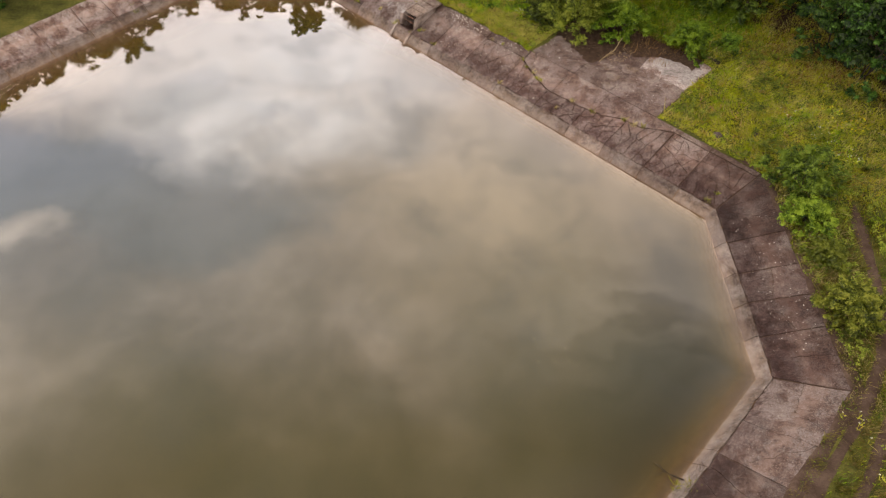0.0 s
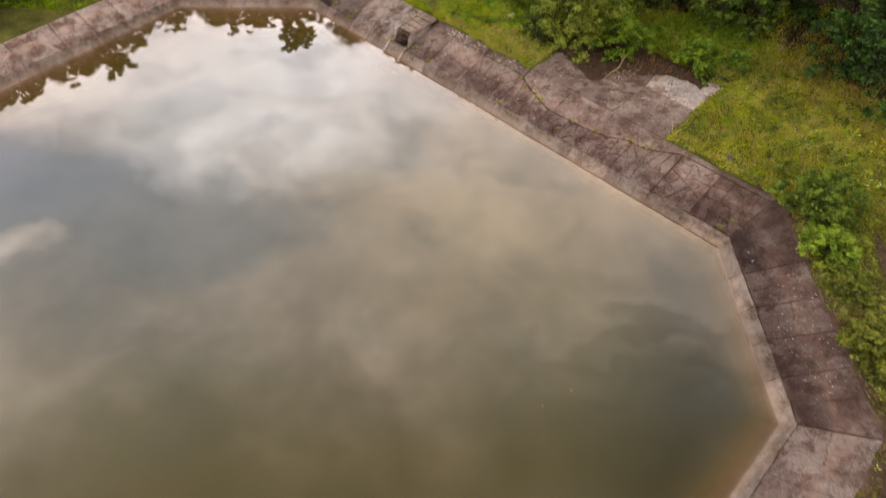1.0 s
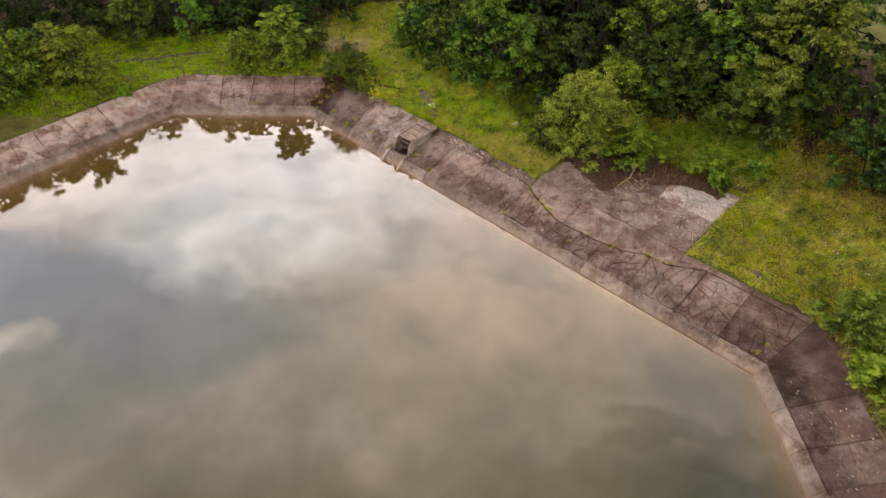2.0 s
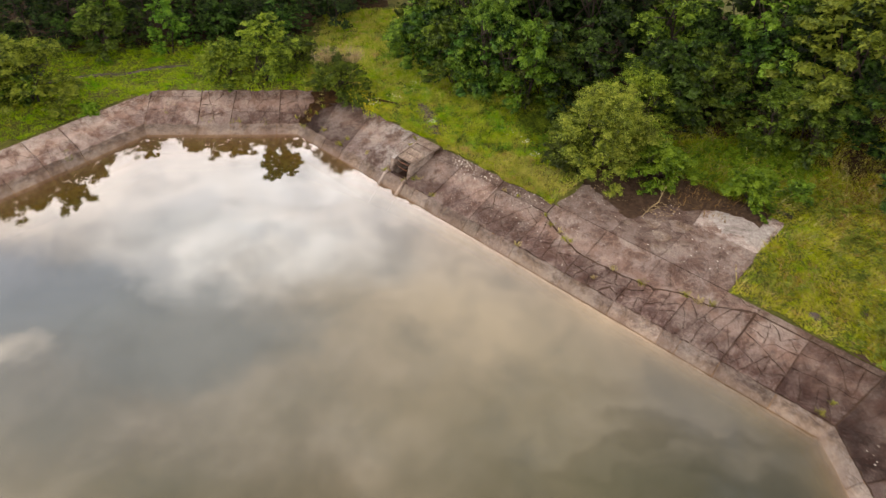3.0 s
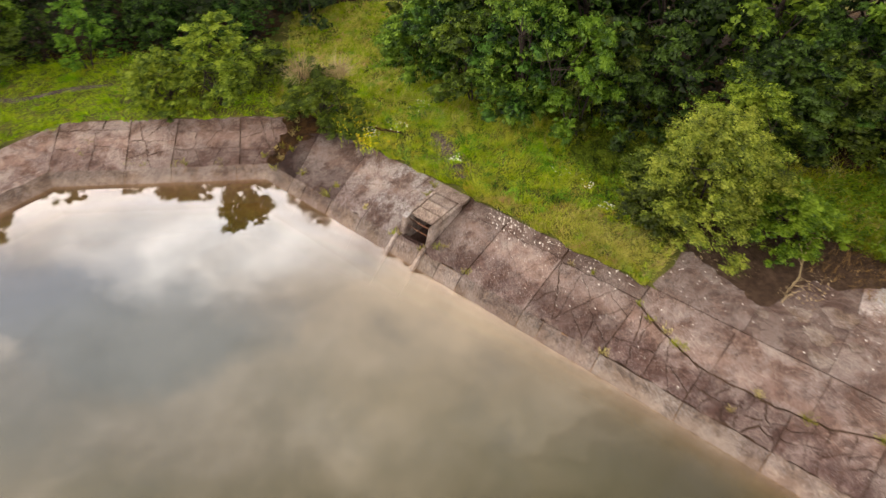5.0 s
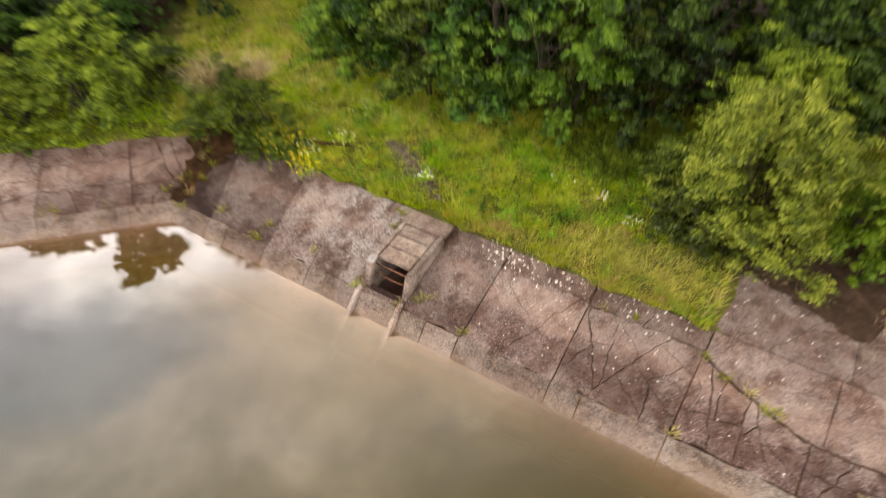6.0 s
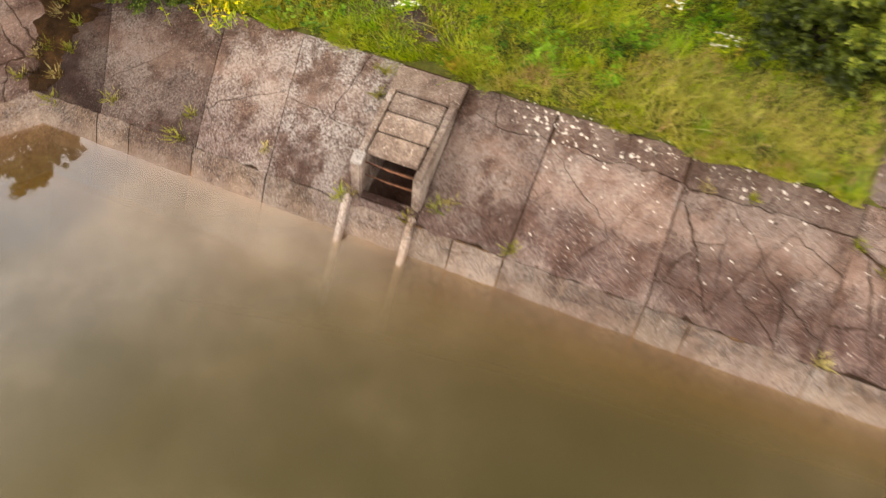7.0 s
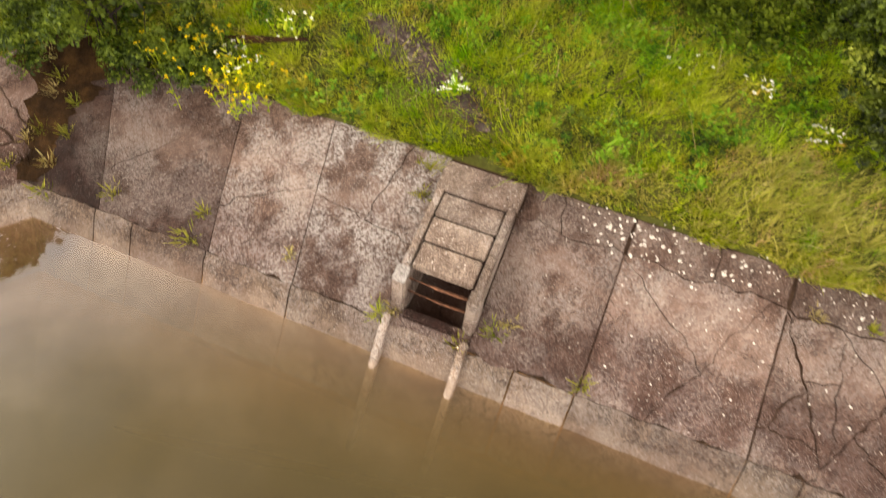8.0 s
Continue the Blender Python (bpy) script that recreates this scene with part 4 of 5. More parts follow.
def sward(box, per_m2, h0, h1, width, mat_, label, seed, clumpy=0.5, keep=None, fade=0.0):
    return tagged(new("grass", blades(seed, box, per_m2, h0, h1, width, mat_, clumpy, keep, fade)), label, "grass", kind="stuff")


sward((-5.5, 28.8, 10.0, 41.0), 1950, 0.11, 0.32, 0.0075, GRASS, "uncut green and straw-coloured meadow grass by the outlet", 41, 0.18, lambda x, y, s, e: ~pale_strip(s, e) | (np.sin(91 * x) * np.sin(77 * y) > 0.55))
sward((-5.5, 28.8, 10.0, 41.0), 60, 0.25, 0.5, 0.007, STRAW, "tall dry seeding grass stalks in the meadow", 42, 0.9)
sward((1.0, 28.0, 9.0, 35.0), 1500, 0.13, 0.30, 0.009, PALE_GRASS, "short pale yellowish grass along the slab edge", 49, 0.2, lambda x, y, s, e: pale_strip(s, e))
sward((9.0, 15.5, 25.0, 36.0), 420, 0.11, 0.30, 0.017, MEADOW, "tall rough meadow grass beside the apron", 43, 0.4, fade=2.0)
sward((13.0, 18.5, 20.5, 29.5), 800, 0.08, 0.19, 0.018, MEADOW, "lush short grass beside the apron", 52, 0.15, fade=1.5)
sward((10.0, 17.5, 25.0, 36.0), 40, 0.3, 0.6, 0.012, STRAW, "dry straw stalks in rough grass", 44, 0.9)
sward((13.8, 8.0, 17.2, 20.0), 350, 0.12, 0.3, 0.012, STRAW, "dry brown herbage along the slab edge", 48, 0.3)
sward((9.5, 1.0, 22.0, 21.0), 900, 0.08, 0.28, 0.013, DULL_GRASS, "rough grass along the footpath", 45, 0.35, lambda x, y, s, e: shore_distance(x, y) < 6.5 + 1.2 * np.sin(1.3 * y) + 1.5 * np.sin(37 * x) * np.sin(41 * y), fade=2.5)
sward((11.5, 4.5, 20.0, 19.0), 90, 0.10, 0.26, 0.015, FAR_GRASS, "fresh green tufts along the footpath", 53, 0.8)
for seed, box in ((54, (-5.5, -13.0, 12.0, 4.0)), (55, (-16.0, -15.0, -5.5, -9.0)), (56, (-36.0, -11.0, -14.0, 10.0)), (57, (-38.0, 10.0, -30.5, 33.0))):
    sward(box, 110, 0.10, 0.28, 0.03, FAR_GRASS, "rough green grass round the basin", seed, 0.4)
sward((-26.0, 34.0, -5.5, 45.0), 620, 0.10, 0.22, 0.018, FAR_GRASS, "short green grass on the far bank", 46, 0.3)
sward((-5.5, 40.0, 3.0, 50.0), 560, 0.10, 0.22, 0.020, FAR_GRASS, "mown grass ride into the wood", 47, 0.3)
sward((-5.5, 38.0, 3.0, 50.0), 780, 0.12, 0.25, 0.018, PALE_GRASS, "pale seeding grass in the ride", 50, 0.6)
sward((10.5, 28.8, 18.5, 33.5), 520, 0.14, 0.34, 0.018, FAR_GRASS, "green grass between the apron and the wood", 61, 0.3)
sward((16.8, 25.2, 21.6, 29.8), 260, 0.22, 0.42, 0.015, BROWNED, "browned dying herbage in rough grass", 59, 0.75)
sward((9.5, 26.5, 15.5, 30.5), 420, 0.28, 0.52, 0.016, DULL_GRASS, "dull rough herbage growing over the back of the apron", 60, 0.4, lambda x, y, s, e: (s > 17.1) & (s < 20.6) & (e > 6.3 + 0.55 * np.clip(s - 18.2, 0, 4) + 0.3 * np.sin(5 * s)) & (e < 8.6))
sward((10.0, 17.5, 25.0, 32.0), 230, 0.16, 0.40, 0.017, PALE_GRASS, "pale bent grass beside the apron", 51, 0.7)


def herbs(seed, box, count, tall, leaf, mat_, label, keep=None):
    """Low broad-leaved plants scattered in the grass in loose patches."""
    rng = np.random.default_rng(seed)
    x0, y0, x1, y1 = box
    m = max(3, count // 28)
    own = rng.integers(0, m, count)
    spread = (0.15 + 0.5 * rng.random(m))[own]
    x = (x0 + (x1 - x0) * rng.random(m))[own] + spread * rng.normal(size=count)
    y = (y0 + (y1 - y0) * rng.random(m))[own] + spread * rng.normal(size=count)
    s, e = bank_of(x, y)
    d = shore_distance(x, y)
    ok = (d > np.where(e >= d - 1e-6, 2.84, 2.6)) & ~((s > APRON_S0 - 0.1) & (s < APRON_S1 + 0.1) & (e < APRON_D1)) & ~((s > 6.1) & (s < 7.6) & (e < 2.95))
    ok &= (line_distance(x, y, BARE_LINE) > 0.45) & (line_distance(x, y, PATH_LINE) > 0.4)
    if keep is not None:
        ok &= keep(x, y, s, e)
    x, y = x[ok], y[ok]
    n, per = len(x), 9
    base = np.repeat(np.stack([x, y, ground_z(x, y)], 1), per, 0)
    h = np.repeat(tall * (0.4 + 0.8 * rng.random(n)), per) * rng.random(n * per) ** 0.7
    a = rng.random(n * per) * 6.283
    out = np.stack([np.cos(a), np.sin(a), 0.5 - 0.8 * rng.random(n * per)], 1)
    side = np.stack([-np.sin(a), np.cos(a), np.zeros(n * per)], 1)
    ln = (leaf * (0.6 + 0.9 * rng.random(n * per)))[:, None]
    p = base + np.stack([np.zeros(n * per), np.zeros(n * per), h], 1) + out * ln * 0.25
    quads = np.stack([p, p + out * ln * 0.5 + side * ln * 0.3, p + out * ln, p + out * ln * 0.5 - side * ln * 0.3], 1)
    return tagged(new("herbs", leaves_mesh("herbs", quads, mat_)), label, "herbs", kind="stuff")


sward((-5.5, 28.8, 9.0, 41.0), 2600, 0.09, 0.24, 0.007, GRASS, "tufted grass hanging over the slab edge", 58, 0.35, lambda x, y, s, e: (e < 3.2 + 0.2 * np.sin(4 * s)) & (s < 13.9))
herbs(601, (-4.0, 30.5, 7.0, 39.5), 1500, 0.22, 0.07, LEAF_BRIGHT, "low bright green clover and dock leaves in the meadow", lambda x, y, s, e: ~pale_strip(s, e))
herbs(602, (-4.0, 30.5, 7.5, 39.5), 900, 0.20, 0.06, LEAF_MID, "dark green broad-leaved weeds among the grass", lambda x, y, s, e: ~pale_strip(s, e))
herbs(603, (5.6, 34.3, 8.2, 36.6), 900, 0.42, 0.08, LEAF_FRESH, "lush dark nettles at the foot of the wood")
herbs(604, (-3.5, 29.0, 7.5, 39.0), 3800, 0.16, 0.055, LEAF_LIME, "yellow-green creeping weeds along the slab edge", lambda x, y, s, e: (e < 3.25) & (s < 10.5))
herbs(605, (13.2, 17.0, 21.0, 29.0), 1500, 0.30, 0.10, LEAF_YELLOW, "yellowish weeds and docks in rough grass")
herbs(606, (13.8, 5.5, 18.5, 19.0), 1500, 0.20, 0.07, LEAF_HAW, "olive weeds between slabs and footpath")
herbs(607, (9.5, 29.5, 18.0, 33.0), 2200, 0.35, 0.09, LEAF_BRIGHT, "shaded green weeds behind the apron")


def flowers(name, seed, x, y, spread, count, tall, head, mat_, label, stem_mat=GRASS):
    rng = np.random.default_rng(seed)
    root = empty(name, pose(x, y, float(ground_z(x, y))))
    stems, heads = [], []
    for k in range(count):
        a, r = rng.random() * 6.28, spread * rng.random() ** 0.6
        bx, by = r * math.cos(a), r * math.sin(a)
        bz = float(ground_z(x + bx, y + by)) - root.location.z if shore_distance(x + bx, y + by) > 2.5 else -0.05
        h = tall * (0.55 + 0.6 * rng.random())
        t = np.array([bx + rng.normal() * 0.08, by + rng.normal() * 0.08, bz + h])
        b = np.array([bx, by, bz - 0.03])
        w = np.array([0.006, 0.0, 0])
        stems.append([b - w, b + w, t + w, t - w])
        for j in range(4):
            q = np.array([bx, by, bz + h * (0.2 + 0.18 * j)])
            c, s_ = math.cos(a + 2.1 * j), math.sin(a + 2.1 * j)
            f = np.array([c, s_, 0.5]) * 0.11
            g = np.array([-s_, c, 0]) * 0.022
            stems.append([q, q + f * 0.5 + g, q + f, q + f * 0.5 - g])
        for j in range(5):
            q = t + np.array([rng.normal(), rng.normal(), 0.25 * rng.normal()]) * head
            e1 = np.array([math.cos(j), math.sin(j), 0.2 * rng.normal()]) * head * 0.75
            e2 = np.array([-math.sin(j), math.cos(j), 0.2 * rng.normal()]) * head * 0.75
            heads.append([q - e1, q - e2, q + e1, q + e2])
    tagged(part("foliage", leaves_mesh("foliage", np.array(stems), stem_mat), root), kind="stuff")
    tagged(part("blossom", leaves_mesh("blossom", np.array(heads), mat_), root), kind="stuff")
    return tagged(root, label, "wildflowers", "wildflowers in the grass")


RAG, YAR = "clump of yellow ragwort in flower", "patch of small white yarrow flowers"
for i, (x, y, sp, n, tl) in enumerate(((-2.4, 37.35, 0.75, 24, 0.5), (-1.9, 36.75, 0.5, 18, 0.35), (-2.4, 38.0, 0.75, 28, 0.6), (-1.5, 36.65, 0.6, 15, 0.25), (20.0, 22.5, 0.7, 22, 0.5), (19.3, 23.4, 0.5, 10, 0.5))):
    flowers("ragwort", 60 + i, x, y, sp, n, tl, 0.021, YELLOW, RAG)
for i, (x, y, sp, n) in enumerate(((-1.65, 37.15, 0.35, 18), (-0.75, 37.5, 0.4, 12), (1.15, 35.35, 0.16, 16), (5.75, 32.4, 0.3, 14), (6.4, 32.0, 0.25, 12), (5.3, 33.4, 0.3, 10), (0.2, 39.2, 0.5, 12), (18.4, 22.0, 0.6, 24), (19.2, 20.6, 0.5, 16), (17.6, 23.6, 0.6, 14), (4.6, 34.3, 0.4, 5), (14.1, 8.0, 0.6, 5), (14.8, 6.6, 0.6, 5))):
    flowers("yarrow", 80 + i, x, y, sp, n, 0.45 if i < 2 else 0.28, 0.017, WHITE, YAR)


# ---- outlet chamber ----
def prism(outline, s0, s1, bevel=0.015):
    """A solid on the long bank: an outline of (outwards, up), drawn along the bank from s0 to s1."""
    bm = bmesh.new()
    a = [bm.verts.new(bank(s0, d, z)) for d, z in outline]
    b = [bm.verts.new(bank(s1, d, z)) for d, z in outline]
    n = len(outline)
    bm.faces.new(a)
    bm.faces.new(b[::-1])
    for k in range(n):
        bm.faces.new((a[k], b[k], b[(k + 1) % n], a[(k + 1) % n]))
    bmesh.ops.recalc_face_normals(bm, faces=bm.faces)
    bmesh.ops.bevel(bm, geom=bm.edges[:], offset=bevel, segments=2, affect="EDGES")
    return bm


def solid(name, bm, mat_, parent, label="", tint=(1, 0, 0, 1)):
    me = bpy.data.meshes.new(name)
    bm.to_mesh(me)
    bm.free()
    me.materials.append(mat_)
    ob = part(name, me, parent, label)
    ob.color = tint
    return ob


def build_outlet():
    root = empty("outlet_chamber", Matrix())
    back = -0.14
    wall = [(0.80, 0.05), (0.95, 1.09), (2.44, 1.25), (2.44, 0.05)]
    solid("side_wall", prism([(d + back, z) for d, z in wall], 6.270, 6.383), PLANK, root, tint=(1.15, 0.5, 0, 1))
    solid("side_wall", prism([(d + back, z) for d, z in wall], 7.340, 7.462), PLANK, root, tint=(1.0, 0.1, 0, 1))
    solid("pillar", prism([(d + back, z) for d, z in [(0.68, 0.32), (0.88, 1.07), (1.12, 1.13), (1.12, 0.32)]], 6.226, 6.426, 0.03), PLANK, root, "stubby pillar with a whitened top", (0.92, 0.15, 0.1, 1))
    solid("pillar", prism([(d + back, z) for d, z in [(0.70, 0.30), (0.92, 1.06), (1.14, 1.11), (1.14, 0.30)]], 7.305, 7.488, 0.03), PLANK, root, tint=(0.95, 0.2, 0, 1))
    solid("whitened_cap", prism([(d + back, z) for d, z in [(0.865, 1.045), (0.875, 1.078), (1.10, 1.14), (1.10, 1.09)]], 6.226, 6.424, 0.012), LIME, root, "white-crusted top of the pillar", (0.72, 0.6, 0, 1))
    solid("cover_slab", prism([(d + back, z) for d, z in [(2.38, 1.17), (2.39, 1.26), (2.87, 1.30), (2.87, 1.19)]], 6.252, 7.488), PLANK, root, tint=(1.1, 0, 0, 1))
    for k, (d0, d1, sk) in enumerate(((1.97, 2.35, 0.01), (1.57, 1.94, 0.0), (1.13, 1.54, 0.015))):
        z0, z1 = 1.08 + 0.107 * (d0 - 0.95), 1.08 + 0.107 * (d1 - 0.95)
        solid("cover_slab", prism([(d + back, z) for d, z in [(d0, z0 - 0.08), (d0 + 0.01, z0 + sk), (d1, z1 + 0.02 * (k == 1)), (d1, z1 - 0.08)]], 6.40 + 0.008 * k, 7.325 - 0.01 * k, 0.02), PLANK, root, tint=(1.0 + 0.06 * k, 0, 0, 1))
    # dark tints on back wall, threshold and floor paint the chamber's shade
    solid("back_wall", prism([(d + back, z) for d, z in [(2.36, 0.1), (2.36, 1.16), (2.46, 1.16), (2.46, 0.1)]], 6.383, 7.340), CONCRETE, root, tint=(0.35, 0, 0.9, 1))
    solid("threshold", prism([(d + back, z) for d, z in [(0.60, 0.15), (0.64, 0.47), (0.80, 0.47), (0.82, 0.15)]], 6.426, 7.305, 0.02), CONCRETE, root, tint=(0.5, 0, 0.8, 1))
    solid("floor_slab", prism([(d + back, z) for d, z in [(0.70, 0.02), (0.70, 0.12), (3.0, 0.16), (3.0, 0.02)]], 6.30, 7.42), CONCRETE, root, "chamber floor tinted dark for the shade inside", (0.4, 0, 0.9, 1))
    for z, d in ((0.96, 1.02), (0.72, 0.94)):
        v, f = [], []
        tube(v, f, [bank(6.38, d + back, z + 0.01), bank(6.85, d + back - 0.01, z), bank(7.36, d + back, z - 0.01)], [0.022] * 3, 8)
        part("bar", mesh_from("bar", v, f, RUST, True), root, "rusty horizontal steel bar")
    return tagged(root, "small concrete outlet chamber with cover slabs and rusty bars", "outlet chamber")


build_outlet()
for s0, bend in ((6.19, 0.0), (7.36, 0.03)):
    bm = prism([(0.46, 0.40), (0.46, 0.53), (0.28, 0.46), (-1.35, -1.02), (-1.35, -1.2)], s0, s0 + 0.12, 0.02)
    rail = solid("guide_rail", bm, TOE, None, tint=(1.25, 0.5, 0, 1))
    tagged(rail, "pale concrete guide rail running down into the water", "guide rail", "guide rails below the outlet")


# ---- weeds in the joints ----
def tuft(x, y, z, size, seed, mat_, label):
    rng = np.random.default_rng(seed)
    n = 46
    a = rng.random(n) * 6.28
    r = size * 0.75 * rng.random(n)
    b = np.stack([r * np.cos(a), r * np.sin(a), np.full(n, -0.02)], 1)
    h = size * (0.35 + 0.9 * rng.random(n) ** 2)
    t = b + np.stack([np.cos(a) * h * 0.45 + rng.normal(size=n) * 0.25 * size, np.sin(a) * h * 0.45 + rng.normal(size=n) * 0.25 * size, h * 0.8], 1)
    w = np.stack([-np.sin(a), np.cos(a), np.zeros(n)], 1) * 0.008
    ob = new("weed_tuft", leaves_mesh("weed_tuft", np.stack([b - w, b + w, (b + t) / 2 + w * 1.6, t], 1), mat_))
    ob.location = (x, y, z)
    return tagged(ob, label, "weed", "weeds in the joints")


def crack_d(s):
    """Where the long open crack crosses the slope below the apron, outwards from the shore."""
    return float(np.interp(s, [13.8, 14.6, 15.8, 17.0, 18.1, 19.2, 20.1, 21.2, 22.5], [2.24, 1.89, 1.50, 1.42, 1.46, 1.58, 1.90, 2.05, 2.56]))


def slope_z(d):
    return TOE_Z + (d - TOE_OUT) * (TOP_Z - TOE_Z) / (2.85 - TOE_OUT) if d > TOE_OUT else d * TOE_Z / TOE_OUT


SPOTS = [(9.1, 0.5, 0.2), (6.1, 0.45, 0.26), (6.3, 0.55, 0.2), (7.35, 0.4, 0.2), (7.75, 0.75, 0.26), (7.9, 0.9, 0.18), (2.9, 0.45, 0.3), (2.95, 0.9, 0.18), (4.5, 0.75, 0.18), (1.35, 0.7, 0.26),
         (0.15, 0.35, 0.3), (0.05, 0.8, 0.26), (0.1, 1.3, 0.22), (0.0, 1.8, 0.2), (13.85, 0.45, 0.22), (13.9, 2.2, 0.2), (14.4, 2.5, 0.22), (14.9, 2.65, 0.24), (15.3, 2.75, 0.24), (15.5, 2.85, 0.2), (17.6, 2.95, 0.2),
         (18.8, 2.95, 0.26), (20.3, 2.9, 0.26), (20.8, 2.95, 0.3), (21.2, 2.95, 0.28), (12.3, 2.4, 0.16), (17.2, 0.8, 0.16), (25.7, 0.5, 0.26), (25.8, 1.0, 0.16), (11.6, 2.35, 0.18), (6.0, 2.6, 0.3), (6.05, 2.2, 0.22)]
for i, (s, d, z) in enumerate(SPOTS):
    if d > 2.1 and 13.9 < s < 21.4:
        d = crack_d(s) + 0.06 * math.sin(9 * s)
    p = bank(s, d, slope_z(d) + 0.02)
    tuft(p.x, p.y, p.z, z * 0.8, 200 + i, (WEED, WEED, STRAW)[i % 3], "small green weed tuft growing in a concrete joint")
for i, (x, y, z) in enumerate(((-8.7, 37.25, 0.4), (-9.0, 37.3, 0.4), (-10.2, 37.35, 0.42), (-10.6, 37.4, 0.42), (-12.3, 38.4, 0.8), (-12.5, 37.9, 0.6), (-7.4, 37.2, 0.38), (-15.9, 33.9, 0.3), (-16.2, 34.3, 0.5), (8.6, 6.75, 0.1), (9.0, 6.7, 0.35))):
    tuft(x, y, z, 0.26, 300 + i, WEED, "small weed tuft growing in a concrete joint")


def pale_specks():
    """Small white heads and droppings strewn along the top of the bank and over the apron."""
    rng = np.random.default_rng(9)
    verts, faces = [], []
    spots = [(8.2 + 5.3 * rng.random() ** 1.2, 2.62 + 0.16 * rng.normal(), 0.009 + 0.020 * rng.random() ** 2) for _ in range(140)]
    spots += [(9.5 + 0.45 * rng.normal(), 2.5 + 0.14 * rng.normal(), 0.016 + 0.018 * rng.random()) for _ in range(40)]
    spots += [(APRON_S0 + 7.4 * rng.random(), 3.1 + 3.2 * rng.random(), 0.011 + 0.012 * rng.random()) for _ in range(90)]
    spots += [(8 + 8 * rng.random(), 0.6 + 1.8 * rng.random(), 0.008 + 0.012 * rng.random()) for _ in range(60)]
    a2, _, u2, n2 = side_frame(2)
    marks = []
    for _ in range(110):
        s, d = 0.6 + 6.8 * rng.random(), 0.75 + 1.6 * rng.random()
        q = a2 + u2 * s + n2 * d
        marks.append((Vector((q.x, q.y, TOE_Z + (d - TOE_OUT) * (TOP_Z - TOE_Z) / (TOP_OUT[2] - TOE_OUT) + 0.012)), 0.007 + 0.013 * rng.random() ** 2))
    marks += [(bank(s, d, (slope_z(min(d, 2.85)) if d < APRON_D0 else apron_z(d)) + 0.012), r) for s, d, r in spots]
    for c, r in marks:
        base, n = len(verts), 7
        st = 0.7 + 0.6 * rng.random()
        a0 = rng.random() * 6.28
        for k in range(n):
            a = a0 + 6.283 * k / n
            q = r * (0.8 + 0.4 * rng.random())
            verts.append(c + Vector((q * math.cos(a) * st, q * math.sin(a) / st, -0.01)))
        for k in range(n):
            a = a0 + 6.283 * k / n
            verts.append(c + Vector((0.6 * r * math.cos(a) * st, 0.6 * r * math.sin(a) / st, r * 0.45)))
        verts.append(c + Vector((0, 0, r * 0.55)))
        for k in range(n):
            k2 = (k + 1) % n
            faces.append((base + k, base + k2, base + n + k2, base + n + k))
            faces.append((base + n + k, base + n + k2, base + 2 * n))
    return tagged(new("white_specks", mesh_from("white_specks", verts, faces, PALE, True)), "small white flower heads and droppings strewn on concrete", "specks", kind="stuff")


def floating_flecks(x, y, spread, count):
    """Pale flecks and feathers adrift on the still water."""
    rng = np.random.default_rng(17)
    quads = []
    for _ in range(count):
        c = np.array([x + spread * rng.normal(), y + 1.5 * spread * rng.normal(), 0.006])
        a, r = rng.random() * 6.28, 0.014 + 0.022 * rng.random() ** 2
        e = np.array([math.cos(a), math.sin(a), 0.05]) * r
        g = np.array([-math.sin(a), math.cos(a), 0.02]) * r * 0.4
        quads.append([c - e, c + g, c + e, c - g])
    tagged(new("floating_flecks", leaves_mesh("floating_flecks", np.array(quads), TWIG)), "small pale flecks drifting on silty water", "flecks", kind="stuff")


floating_flecks(5.42, 11.3, 0.35, 11)
pale_specks()
log = new("timber_baulk")
v, f = [], []
tube(v, f, [(14.62, 28.22, 1.50), (15.0, 27.9, 1.52), (15.42, 27.54, 1.50)], [0.10, 0.11, 0.09], 8)
part("timber", mesh_from("timber", v, f, BARK, True), log)
tagged(log, "weathered timber baulk lying at the edge of the apron", "log")
v, f = [], []
tube(v, f, [(8.85, 6.95, 0.22), (8.6, 7.1, 0.14), (8.35, 7.3, 0.1), (8.1, 7.6, 0.04)], [0.03, 0.025, 0.018, 0.008], 6)
tube(v, f, [(8.4, 7.25, 0.1), (8.2, 7.2, 0.17), (8.05, 7.1, 0.1)], [0.018, 0.012, 0.006], 5)
branch = new("driftwood_branch", mesh_from("driftwood_branch", v, f, BARK, True))
tagged(branch, "thin dead branch lying at the waterline", "branch")


# ---- slabs of the lining and the apron ----
def cut(poly, p, d):
    """The two halves of a convex polygon either side of a line."""
    n = Vector((-d.y, d.x))
    out = ([], [])
    for i, a in enumerate(poly):
        b = poly[(i + 1) % len(poly)]
        fa, fb = (a - p).dot(n), (b - p).dot(n)
        out[0 if fa >= 0 else 1].append(a)
        if fa * fb < 0:
            q = a.lerp(b, fa / (fa - fb))
            out[0].append(q)
            out[1].append(q)
    return [o for o in out if len(o) > 2]


def area(poly):
    return 0.5 * abs(sum(a.x * b.y - b.x * a.y for a, b in zip(poly, poly[1:] + poly[:1])))


